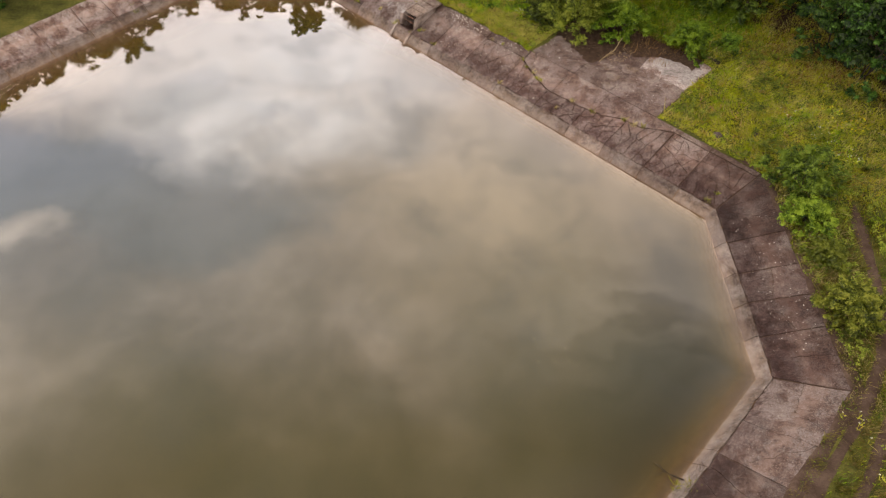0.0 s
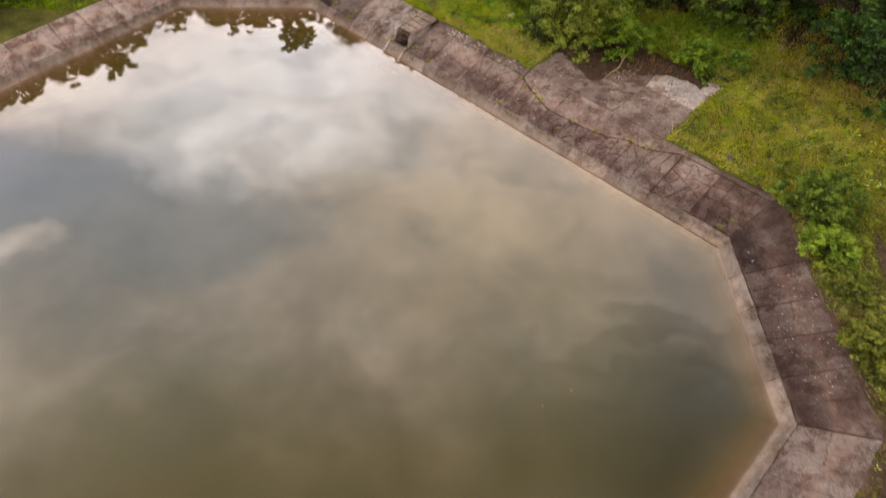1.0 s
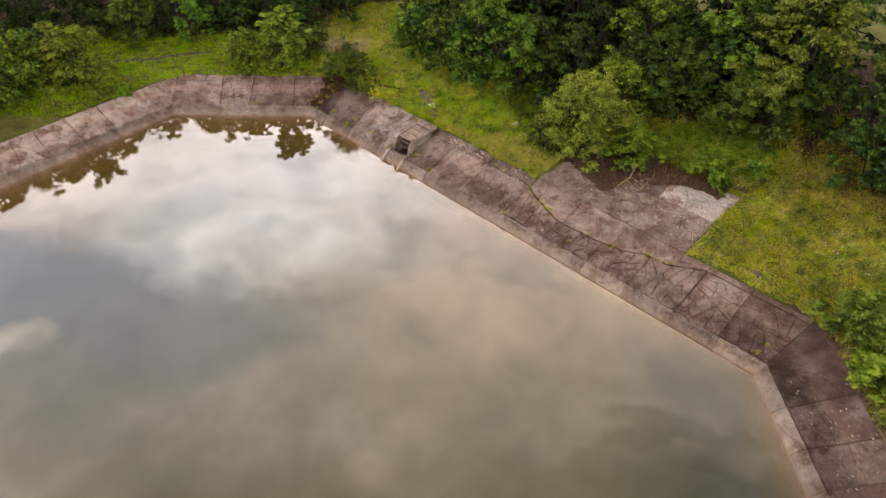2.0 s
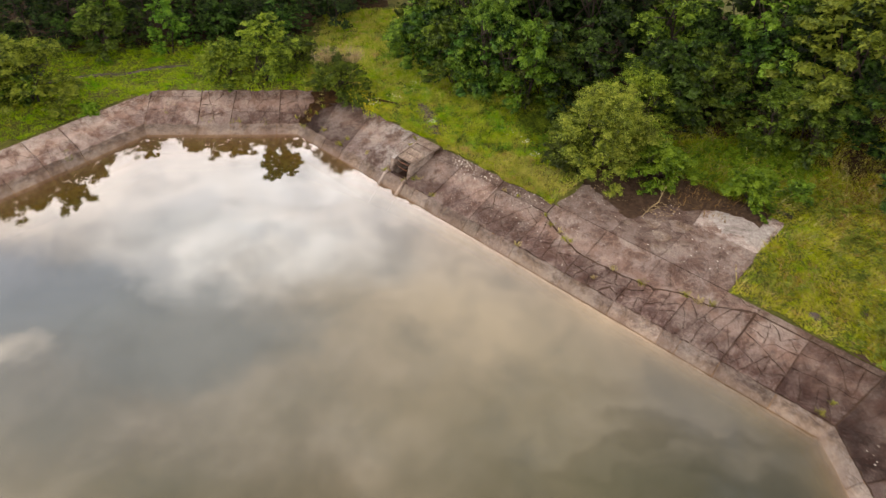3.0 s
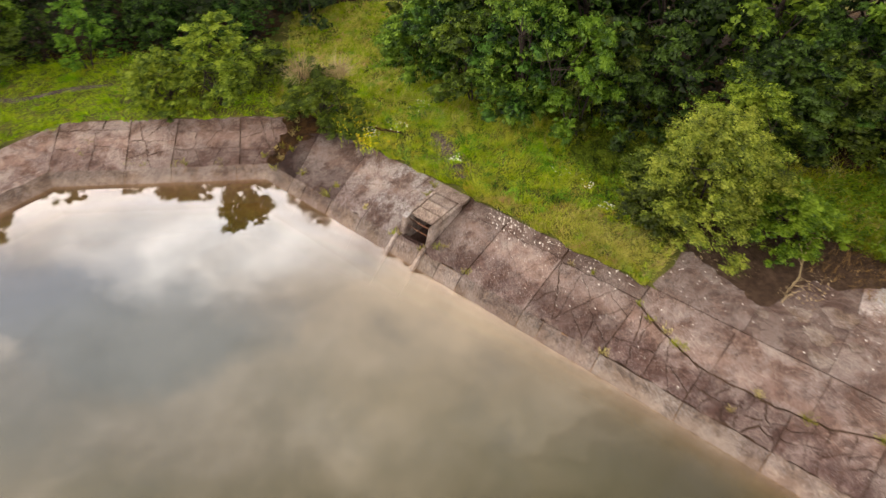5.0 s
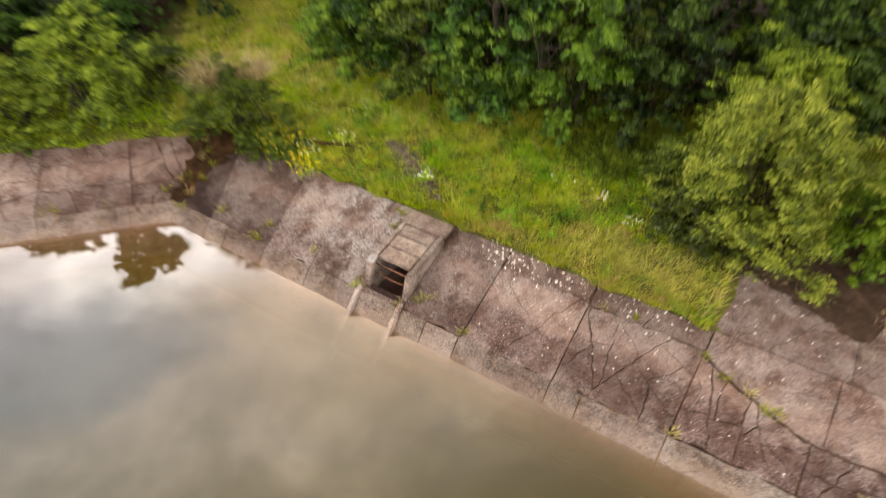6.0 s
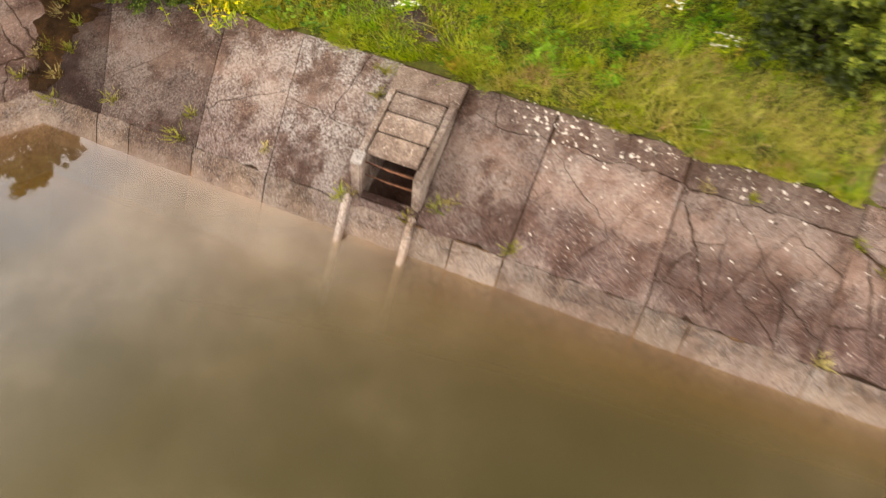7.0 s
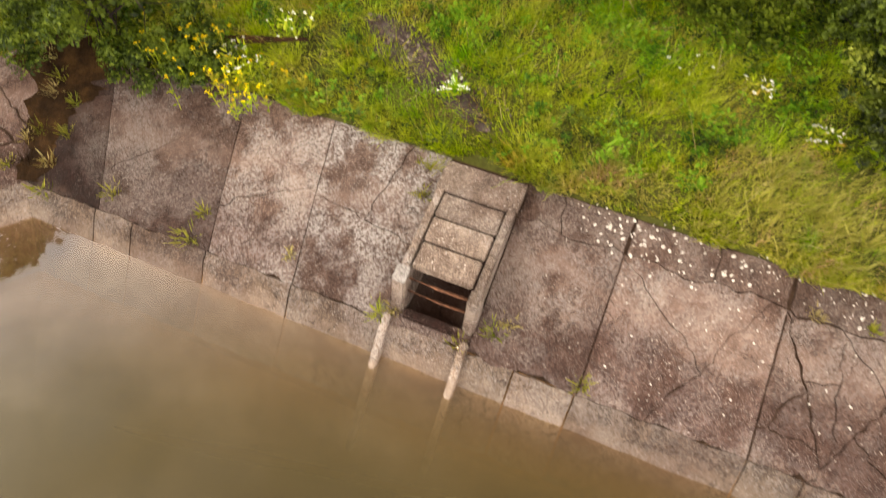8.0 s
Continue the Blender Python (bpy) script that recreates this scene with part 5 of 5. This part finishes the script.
def shards(poly, cuts, rng):
    """The pieces into which a slab has cracked: each crack runs across the largest piece left."""
    cells = [poly]
    for _ in range(cuts):
        cells.sort(key=area)
        cell = cells.pop()
        w = rng.random(len(cell)) + 0.45
        c = sum((p * float(q) for p, q in zip(cell, w / w.sum())), Vector((0, 0)))
        a, b = max(zip(cell, cell[1:] + cell[:1]), key=lambda e: (e[1] - e[0]).length)
        turn = (1.57 if rng.random() < 0.9 else 0.6) + 0.30 * rng.normal()
        d = (b - a).normalized()
        d = Vector((d.x * math.cos(turn) - d.y * math.sin(turn), d.x * math.sin(turn) + d.y * math.cos(turn)))
        cells += cut(cell, c, d)
    return cells


def wavy(p):
    return Vector((noise.noise(Vector((p.x * 1.7, p.y * 1.7, 1.3))), noise.noise(Vector((p.x * 1.7, p.y * 1.7, 8.1))))) * 0.08 + Vector((noise.noise(Vector((p.x * 6, p.y * 6, 4.0))), noise.noise(Vector((p.x * 6, p.y * 6, 2.0))))) * 0.07 + Vector((noise.noise(Vector((p.x * 15, p.y * 15, 5.0))), noise.noise(Vector((p.x * 15, p.y * 15, 6.0))))) * 0.03


def across_crack(p, span, upper):
    """Bend a point of a slab so that the edge it shares lies along the open crack."""
    y0 = 0.44 * span
    top = (crack_d(p.x) - TOE_OUT) / (TOP_OUT[1] - TOE_OUT) * span + 0.10 * noise.noise(Vector((p.x * 1.3, 3.3, 0))) + 0.05 * noise.noise(Vector((p.x * 4.6, 1.3, 0)))
    top += 0.035 * noise.noise(Vector((p.x * 13, 6.0, 0))) + (0.018 if upper else -0.016)
    return Vector((p.x, top + (p.y - y0) * (span - top) / (span - y0) if upper else p.y * top / y0))


def slab_mesh(poly, cuts, org, e1, e2, rng, gap=0.034, crack=0.011, thick=0.09, rough=0.006, warp=None, ragged=()):
    """A slab in its plane, broken into shards with open cracks and worn edges."""
    e3 = e1.cross(e2).normalized()
    if e3.z < 0:
        e3 = -e3
    verts, faces = [], []
    rim = list(zip(poly, poly[1:] + poly[:1]))

    def on_rim(p):
        for a, b in rim:
            if any(abs(a.y - y) < 1e-4 and abs(b.y - y) < 1e-4 for y in ragged):
                continue
            u = (b - a).normalized()
            if abs((p - a).x * u.y - (p - a).y * u.x) < 1e-4:
                return True
        return False

    for sh in shards(poly, cuts, rng):
        if area(sh) < 0.02:
            continue
        if sum(a.x * b.y - b.x * a.y for a, b in zip(sh, sh[1:] + sh[:1])) < 0:
            sh = sh[::-1]
        line = []
        for a, b in zip(sh, sh[1:] + sh[:1]):
            n = max(1, int((b - a).length / 0.085))
            line += [a.lerp(b, k / n) for k in range(n)]
        shift = [(warp(p) if warp else p) + wavy(p) * (0.1 if on_rim(p) else 1.0) for p in line]
        n = len(shift)
        inner, outer = [], []
        for i, p in enumerate(shift):
            d = (shift[(i + 1) % n] - shift[i - 1]).normalized()
            nn = Vector((-d.y, d.x))
            g = gap * (0.5 + 0.45 * noise.noise(Vector((p.x * 2.1, p.y * 2.1, 9)))) if on_rim(line[i]) else crack * max(0.3, 0.55 + 1.1 * noise.noise(Vector((p.x * 1.6, p.y * 1.6, 5)))) * (1 + 0.75 * noise.noise(Vector((p.x * 17, p.y * 17, 2))))
            outer.append(p + nn * g)
            inner.append(p + nn * (g + 0.010))
        hz, tx, ty = rng.normal() * rough, rng.normal() * 0.006, rng.normal() * 0.006
        cx = sum(p.x for p in shift) / n
        cy = sum(p.y for p in shift) / n
        base = len(verts)
        for ring, dz in ((inner, 0.0), (outer, -0.010), (outer, -thick)):
            for p in ring:
                h = hz + tx * (p.x - cx) + ty * (p.y - cy) + dz + 0.006 * noise.noise(Vector((p.x * 3, p.y * 3, 7)))
                verts.append(org + e1 * p.x + e2 * p.y + e3 * h)
        mid = len(verts)
        verts.append(org + e1 * cx + e2 * cy + e3 * hz)
        for i in range(n):
            j = (i + 1) % n
            faces.append((base + i, base + j, mid))
            faces.append((base + n + i, base + n + j, base + j, base + i))
            faces.append((base + 2 * n + i, base + 2 * n + j, base + n + j, base + n + i))
    me = mesh_from("slab", verts, faces, CONCRETE)
    if sum(p.normal.dot(e3) * p.area for p in me.polygons) < 0:
        me.flip_normals()
    return me


# where the joints of each side stand along it, at the toe (and at the top, where they lean)
JOINTS = {0: [2.5, 4.16, 6.5], 1: [1.22, 3.25, 4.72, 6.27, 7.47, 9.03, 11.3, 13.8, 16.2, 18.4, 20.4, 22.5, 24.4], 2: [1.7, 3.3, 4.75, 6.2], 3: [3.6, 6.4, 8.8, 11.2, 13.6, 16, 18.4, 20.8, 23.2],
          4: [2.5, 5.0], 5: [2.4 * k for k in range(1, 10)], 6: [2.5, 5.0], 7: [2.4 * k for k in range(1, 9)] + [20.9, 22.6]}
LEAN = {(1, 0): -0.95, (1, 1): -0.5, (1, 2): -0.4}
ROWS = {(0, 0): (0.0, 0.80, 1.0), (0, 1): (0.0, 0.55, 1.0), (0, 2): (0.0, 0.36, 0.72, 1.0), (0, 3): (0.0, 0.30, 1.0)}


def breakage(i, s, rng):
    """How many cracks cross a slab, and its tone, lichen and dampness with any painted shade."""
    if i == 1:
        if s < 1.3:
            # corner slab: the tint holds dampness and the bush's shade together
            return 1, (0.44, 0.25, 0.75)
        if s < 2.9:
            return 1, (0.66, 0.45, 0.3)
        if s < 4.4:
            return 1, (0.78, 0.6, 0.1)
        if s < 6:
            return 2, (0.70, 1.0, 0.1)
        if s < 9:
            return 0, (0.74, 0.35, 0.3)
        if s < 11:
            return 2, (0.92, 0.35, 0.3)
        if s < 13.7:
            return 12, (0.86, 0.3, 0.35)
        if s < 20:
            return 9, (0.84, 0.35, 0.45)
        if s > 24.4:
            # dampness plus the shade of the leaning bush, both in this tint
            return 8, (0.62, 0.2, 0.7)
        return (9 if s < 22.4 else 16), (0.82, 0.3, 0.35)
    if i == 2:
        return (2, (0.43, 0.1, 0.8)) if s < 1.6 else (1, (0.48 + 0.06 * rng.random(), 0.3, 0.7))
    if i == 3:
        return 4, (0.74, 0.35, 0.15) if s < 3.5 else (0.50, 0.2, 0.5)
    if i == 0:
        return 3, ((0.92 + 0.15 * rng.random(), 0.3, 0.2) if s < 4.2 else (0.84, 0.25, 0.3) if s < 6.4 else (0.80, 0.15, 0.35))
    return 4, (1.05 + 0.2 * rng.random(), 0.5, 0.05)


def build_lining():
    rng = np.random.default_rng(77)
    for i in range(SIDES):
        a, b, u, n = side_frame(i)
        out = TOP_OUT[i]
        run, rise = out - TOE_OUT, TOP_Z - TOE_Z
        span = math.hypot(run, rise)
        e1 = Vector((u.x, u.y, 0))
        e2 = Vector((n.x * run, n.y * run, rise)) / span
        org = Vector((a.x, a.y, 0)) + Vector((n.x, n.y, 0)) * TOE_OUT + Vector((0, 0, TOE_Z))
        lo0, lo1 = (TOE_RING[i] - a).dot(u), (TOE_RING[(i + 1) % SIDES] - a).dot(u)
        hi0, hi1 = (TOP_RING[i] - a).dot(u), (TOP_RING[(i + 1) % SIDES] - a).dot(u)
        low = [lo0] + [s + 0.05 * rng.normal() for s in JOINTS[i]] + [lo1]
        high = [hi0] + [s + LEAN.get((i, k), 0.05 * rng.normal()) for k, s in enumerate(JOINTS[i])] + [hi1]
        if i == 0:
            low[-1], high[-1] = low[-1] - 0.05, high[-1] - 0.12
        if i == 1:
            low[0], high[0] = low[0] + 0.05, high[0] + 0.10
            for k in (4, 5):
                low[k] = high[k] = JOINTS[1][k - 1]
        for k in range(len(low) - 1):
            s = (low[k] + low[k + 1]) / 2
            cuts, tint = breakage(i, s, rng)
            rows = list(ROWS.get((i, k), (0.0, 1.0)))
            if i == 1 and 7.47 < s < 13.8:
                rows = [0.0, 0.785, 1.0]
            if i == 1 and s > 22.5:
                rows = [0.0, 0.89, 1.0]
            below = i == 1 and 13.8 < s < 22.4
            if below:
                rows = [0.0, 0.44]
            if i == 1 and 6.27 < s < 7.47:
                rows = [0.0, 0.08]
            for r0, r1 in zip(rows, rows[1:]):
                def at(side, r):
                    return Vector((low[side] + (high[side] - low[side]) * r, span * r + (((0.012 if s > 13.8 else -0.02) if i == 1 else 0.012 if i in (2, 3) else -0.035) if r == 0 else 0)))
                poly = [at(k, r0), at(k + 1, r0), at(k + 1, r1), at(k, r1)]
                c = cuts if r1 - r0 > 0.4 else (2 if i == 0 else 1 if r1 - r0 > 0.2 else 0)
                ob = part("slab", slab_mesh(poly, c, org, e1, e2, rng, crack=0.022 if i == 0 else (0.006 if i == 1 and s < 11.3 else 0.013 if i == 1 and s < 13.8 else 0.019 if i == 1 else 0.008), gap=0.036 if i == 0 else 0.050 if r0 > 0 else (0.010 if i == 1 and s < 6 else 0.016 if i == 1 and s < 11.3 else 0.036 if i == 1 else 0.036), warp=(lambda p: across_crack(p, span, False)) if below else None, ragged=([span * r for r in (r0, r1) if 0 < r < 1] if not below and s < 22.5 else []) + ([at(k, 0.0).y] if i in (1, 2, 3) else [])), bed)
                ob.color = (*tint, 1) if r0 == 0 or i == 0 else (0.66, 0.1, 0.3, 1)
        if i == 1:
            stops = [high[8], 16.4, 18.8, 21.4, high[12]]
            for k in range(4):
                poly = [Vector((stops[k], 0.44 * span)), Vector((stops[k + 1], 0.44 * span)), Vector((stops[k + 1], span)), Vector((stops[k], span))]
                ob = part("slab", slab_mesh(poly, (1, 0, 2, 3)[k], org, e1, e2, rng, crack=0.008, gap=0.020, warp=lambda p: across_crack(p, span, True)), bed)
                ob.color = ((0.84, 0.25, 0.25, 1), (0.86, 0.3, 0.2, 1), (0.86, 0.3, 0.2, 1), (0.75, 0.2, 0.35, 1))[k]


def build_toe():
    rng = np.random.default_rng(78)
    outline = [(-0.62, -0.62), (0.0, 0.0), (0.26, 0.33), (0.34, 0.385), (TOE_OUT - 0.02, TOE_Z + 0.012), (TOE_OUT + 0.03, TOE_Z - 0.05)]
    rings = [offset_ring([o] * SIDES) for o, _ in outline]
    for i in range(SIDES):
        a, b, u, n = side_frame(i)
        joints = sorted(JOINTS[i] + [s + 0.7 for s in JOINTS[i] if rng.random() < 0.35])
        length = (b - a).length
        stops = [None] + [s for s in joints if 0.5 < s < length - 0.5] + [None]
        for k in range(len(stops) - 1):
            verts, faces = [], []
            steps = 14
            for q in range(steps + 1):
                f = q / steps
                for j, (o, z) in enumerate(outline):
                    s0 = (rings[j][i] - a).dot(u) if stops[k] is None else stops[k] + 0.012
                    s1 = (rings[j][(i + 1) % SIDES] - a).dot(u) if stops[k + 1] is None else stops[k + 1] - 0.012
                    p = a + u * (s0 + (s1 - s0) * f) + n * o
                    chip = 0.035 * noise.noise(Vector((p.x * 2.2, p.y * 2.2, z * 3))) + 0.030 * noise.noise(Vector((p.x * 7, p.y * 7, 3 + z)))
                    verts.append((p.x + n.x * chip, p.y + n.y * chip, z + chip * 0.6))
            m = len(outline)
            for q in range(steps):
                for j in range(m - 1):
                    faces.append((q * m + j, (q + 1) * m + j, (q + 1) * m + j + 1, q * m + j + 1))
            faces.append(tuple(range(m)))
            faces.append(tuple(steps * m + j for j in reversed(range(m))))
            me = mesh_from("toe_block", verts, faces, TOE)
            if sum(p.normal.z * p.area for p in me.polygons) < 0:
                me.flip_normals()
            ob = part("toe_block", me, bed)
            far = i == 1 and (stops[k] is None or stops[k] < 13)
            ob.color = ((0.58 if i in (2, 3) else 0.60 if far else 0.62) + 0.22 * rng.random(), 0.3, (0.5 if far else 0.3) * rng.random(), 1)


def build_apron():
    rng = np.random.default_rng(79)
    base_v = [bank(s, d, apron_z(d) - 0.10) for d in (APRON_D0 - 0.3, APRON_D1) for s in (APRON_S0, APRON_S1)]
    apron = new("apron", mesh_from("apron", base_v, [(0, 1, 3, 2)], SILT))
    tagged(apron, "flat concrete apron of patched and stained slabs", "apron", kind="structure")
    e1 = Vector((BANK_U.x, BANK_U.y, 0))
    e2 = Vector((BANK_N.x, BANK_N.y, 0.045)).normalized()
    org = bank(0, 0, apron_z(0))
    s_j = [13.82, 16.55, 18.7, 21.4]
    d_j = [2.88, 5.5, 8.0]
    for r in range(2):
        for k in range(3):
            poly = [Vector((s_j[k], d_j[r])), Vector((s_j[k + 1], d_j[r])), Vector((s_j[k + 1], d_j[r + 1])), Vector((s_j[k], d_j[r + 1]))]
            if r == 1 and k:
                poly[2 if k == 1 else 3].x -= 0.3
            me = slab_mesh(poly, int(rng.integers(1, 4)), org, e1, e2, rng, 0.009, 0.007, 0.08, 0.005)
            tint = {(1, 2): (1.0, 0.6, 0.0), (0, 1): (0.84, 0.15, 0.4), (1, 1): (0.80, 0.1, 0.5), (1, 0): (0.55, 0.0, 0.8)}.get((r, k), (0.86, 0.25, 0.2))
            ob = part("slab", me, apron)
            ob.color = (*tint, 1)
            me.materials[0] = SCREED
    for order, (s, d, r) in enumerate(((16.72, 3.8, 0.15), (17.5, 4.45, 0.25), (18.4, 5.0, 0.36), (18.15, 3.95, 0.30), (18.42, 3.15, 0.24), (19.0, 4.15, 0.15))):
        v, f = [], []
        n = 18
        for ring, z in ((1.0, 0.0), (0.95, 0.024)):
            for k in range(n):
                a = 6.283 * k / n
                q = r * ring * (1 + 0.16 * math.sin(3 * a + s) + 0.08 * math.sin(5 * a + d))
                v.append(bank(s + 1.25 * q * math.cos(a), d + q * math.sin(a), apron_z(d + q * math.sin(a)) + z + 0.004 + 0.005 * order))
        for k in range(n):
            f.append((k, (k + 1) % n, n + (k + 1) % n, n + k))
        f.append(tuple(n + k for k in range(n)))
        me = mesh_from("mortar_patch", v, f, TOE)
        if sum(p.normal.z for p in me.polygons) < 0:
            me.flip_normals()
        ob = part("mortar_patch", me, apron)
        ob.color = (0.84, 0.2, 0.1, 1)


def limewash():
    """A thin ragged skin of white wash on the back of the apron."""
    verts, faces = [], []
    ns, nd_ = 40, 16
    for a in range(ns + 1):
        for b in range(nd_ + 1):
            f, g = a / ns, b / nd_
            s = 18.9 + 2.35 * f + 0.10 * noise.noise(Vector((g * 4, 3.0, f)))
            front = 6.1 - 0.4 * f + 0.35 * noise.noise(Vector((f * 4, 1.0, 0))) + 0.22 * noise.noise(Vector((f * 14, 5.0, 0))) + 0.12 * noise.noise(Vector((f * 37, 2.0, 0)))
            d = front + (6.95 + 0.5 * f + 0.12 * noise.noise(Vector((f * 6, 9, 0))) - front) * g
            edge = min(f, 1 - f, g, 1 - g)
            verts.append(bank(s, d, apron_z(d) + (-0.012 if edge == 0 else 0.016)))
    for a in range(ns):
        for b in range(nd_):
            k = a * (nd_ + 1) + b
            faces.append((k, k + nd_ + 1, k + nd_ + 2, k + 1))
    me = mesh_from("limewash", verts, faces, LIME, True)
    if sum(p.normal.z for p in me.polygons) < 0:
        me.flip_normals()
    ob = new("limewash", me)
    ob.color = (0.9, 0.5, 0.2, 1)
    tagged(ob, "streaky white wash dried on the apron slab", "limewash", kind="stuff")


def leaf_litter():
    """Dark leaf mould that has gathered on the apron under the bushes."""
    rng = np.random.default_rng(12)
    verts, faces = [], []
    ns, nd_ = 44, 14
    for a in range(ns + 1):
        for b in range(nd_ + 1):
            s = 13.75 + 7.0 * a / ns
            front = 4.75 - 0.33 * min(2.5, max(0.0, s - 14.5)) + 2.2 * min(1.0, max(0.0, (s - 16.7) / 0.6)) + 0.3 * noise.noise(Vector((s * 1.3, 0.5, 0))) + 0.12 * noise.noise(Vector((s * 5, 2.5, 0))) + 1.0 * min(1.0, max(0.0, (s - 18.0) / 1.2))
            d = front + (8.2 - front) * b / nd_
            z = apron_z(d) + (0.0 if b == 0 else 0.018 + 0.02 * noise.noise(Vector((s * 6, d * 6, 0))) + 0.03 * min(1, b / 6))
            verts.append(bank(s, d, z))
    for a in range(ns):
        for b in range(nd_):
            k = a * (nd_ + 1) + b
            faces.append((k, k + nd_ + 1, k + nd_ + 2, k + 1))
    me = mesh_from("leaf_litter", verts, faces, MOULD, True)
    if sum(p.normal.z for p in me.polygons) < 0:
        me.flip_normals()
    tagged(new("leaf_litter", me), "dark brown leaf mould on the apron under bushes", "leaf litter", kind="stuff")
    n = 1500
    s, d = 14.2 + 3.6 * rng.random(n), 4.7 + 3.2 * rng.random(n) ** 0.7
    quads = []
    for a, b in zip(s, d):
        c = np.array(bank(a, b, apron_z(b) + 0.03))
        e, g = rng.normal(size=3) * 0.022, rng.normal(size=3) * 0.022
        e[2] *= 0.3
        g[2] *= 0.3
        quads.append([c - e, c - g, c + e, c + g])
    stems = []
    for _ in range(420):
        a, b = 16.9 + 2.9 * rng.random(), 6.2 + 1.9 * rng.random()
        c = np.array(bank(a, b, apron_z(b) + 0.02))
        t = c + np.array([rng.normal() * 0.10, rng.normal() * 0.10, 0.08 + 0.30 * rng.random() ** 2])
        w = np.array([rng.normal(), rng.normal(), 0]) * 0.008
        stems.append([c - w, c + w, t + w * 0.4, t - w * 0.4])
    tagged(new("dead_stems", leaves_mesh("dead_stems", np.array(stems), RUSSET)), "dead reddish-brown stems standing in leaf mould", "dead stems", kind="stuff")
    tagged(new("fallen_leaves", leaves_mesh("fallen_leaves", np.array(quads), TWIG)), "scattered dry brown fallen leaves on concrete", "fallen leaves", kind="stuff")


def dead_branch():
    """A fallen mossy branch with side twigs, lying over the edge of the leaf mould."""
    rng = np.random.default_rng(71)
    line = [(16.95, 4.5, 0.03), (16.95, 5.1, 0.07), (17.02, 5.7, 0.14), (16.85, 6.4, 0.28), (16.8, 7.2, 0.48)]
    pts = [bank(s, d, apron_z(d) + h) for s, d, h in line]
    v, f = [], []
    tube(v, f, pts, [0.010, 0.015, 0.020, 0.024, 0.028], 7)
    for k in range(14):
        a = pts[k % 4].lerp(pts[k % 4 + 1], rng.random())
        b = a + Vector((rng.normal() * 0.3, rng.normal() * 0.3, 0.1 + 0.25 * rng.random()))
        tube(v, f, [a, a.lerp(b, 0.5) + Vector((0, 0, 0.03)), b], [0.012, 0.008, 0.003], 5)
    tagged(new("dead_branch", mesh_from("dead_branch", v, f, TWIG, True)), "pale fallen branch with twigs lying over leaf mould", "branch")


def molehill(x, y, r):
    verts, faces = [], []
    n, rings = 14, 5
    z0 = float(ground_z(x, y))
    for k in range(rings):
        f = k / (rings - 1)
        for j in range(n):
            a = 6.283 * j / n
            q = r * (1 - f) * (1 + 0.2 * noise.noise(Vector((math.cos(a) * 2, math.sin(a) * 2, f * 3))))
            verts.append((x + q * math.cos(a), y + q * math.sin(a), z0 - 0.02 + 0.14 * math.sin(f * 1.57) + 0.02 * noise.noise(Vector((a * 3, f * 9, 1)))))
    for k in range(rings - 1):
        for j in range(n):
            faces.append((k * n + j, k * n + (j + 1) % n, (k + 1) * n + (j + 1) % n, (k + 1) * n + j))
    tagged(new("molehill", mesh_from("molehill", verts, faces, DIRT, True)), "small dark molehill in the grass", "molehill", "molehills in the grass")


def corner_dirt_shade():
    """Dark moss and soil in the valley where two sides of the lining meet, with bush shade painted in."""
    a, b, u0, n0 = side_frame(0)
    c, e, u1, n1 = side_frame(1)

    def height(x, y):
        q = Vector((x, y))
        return max(TOE_Z + ((q - o).dot(nn) - TOE_OUT) * (TOP_Z - TOE_Z) / (top - TOE_OUT) for o, nn, top in ((a, n0, TOP_OUT[0]), (c, n1, TOP_OUT[1])))
    lo, hi = TOE_RING[1], TOP_RING[1]
    up = (hi - lo).normalized()
    side = Vector((up.y, -up.x))
    verts, faces = [], []
    n, m = 46, 10
    for i in range(n + 1):
        f = i / n * 0.99
        p = lo + (hi - lo) * f
        for j in range(m + 1):
            g = 2 * j / m - 1
            # the wide upper reach stands for the bush's shade as well as moss
            reach = (0.17 + 0.2 * f + 1.3 * max(0.0, f - 0.55)) if g < 0 else (0.34 + 0.42 * f + 6.2 * max(0.0, min(f, 0.84) - 0.50))
            reach *= 1 + 0.95 * noise.noise(Vector((f * 7, 4 * (g > 0), 0.3))) + 0.35 * noise.noise(Vector((f * 23, 9 * (g > 0), 0.7)))
            q = p + side * g * reach
            verts.append((q.x, q.y, height(q.x, q.y) - 0.012 + 0.045 * (1 - g * g) + 0.02 * noise.noise(Vector((q.x * 6, q.y * 6, 0)))))
    for i in range(n):
        for j in range(m):
            k = i * (m + 1) + j
            faces.append((k, k + 1, k + m + 2, k + m + 1))
    me = mesh_from("corner_moss", verts, faces, CORNER, True)
    if sum(p.normal.z for p in me.polygons) < 0:
        me.flip_normals()
    tagged(new("corner_moss", me), "dark brown moss and soil filling the corner joint, widened for bush shade", "moss", kind="stuff")
    rng = np.random.default_rng(55)
    for i in range(9):
        f = (i + rng.random()) / 10
        q = lo + (hi - lo) * f + side * 0.12 * rng.normal()
        tuft(q.x, q.y, height(q.x, q.y) + 0.01, 0.16 + 0.12 * rng.random(), 400 + i, (WEED, MOSS_AND_SHADE, STRAW)[i % 3], "brown and yellow dry weed tuft in the corner joint")


corner_dirt_shade()
limewash()
leaf_litter()
dead_branch()
for x, y, r in ((13.85, 22.25, 0.24), (15.6, 22.3, 0.2)):
    molehill(x, y, r)
build_lining()
build_toe()
build_apron()
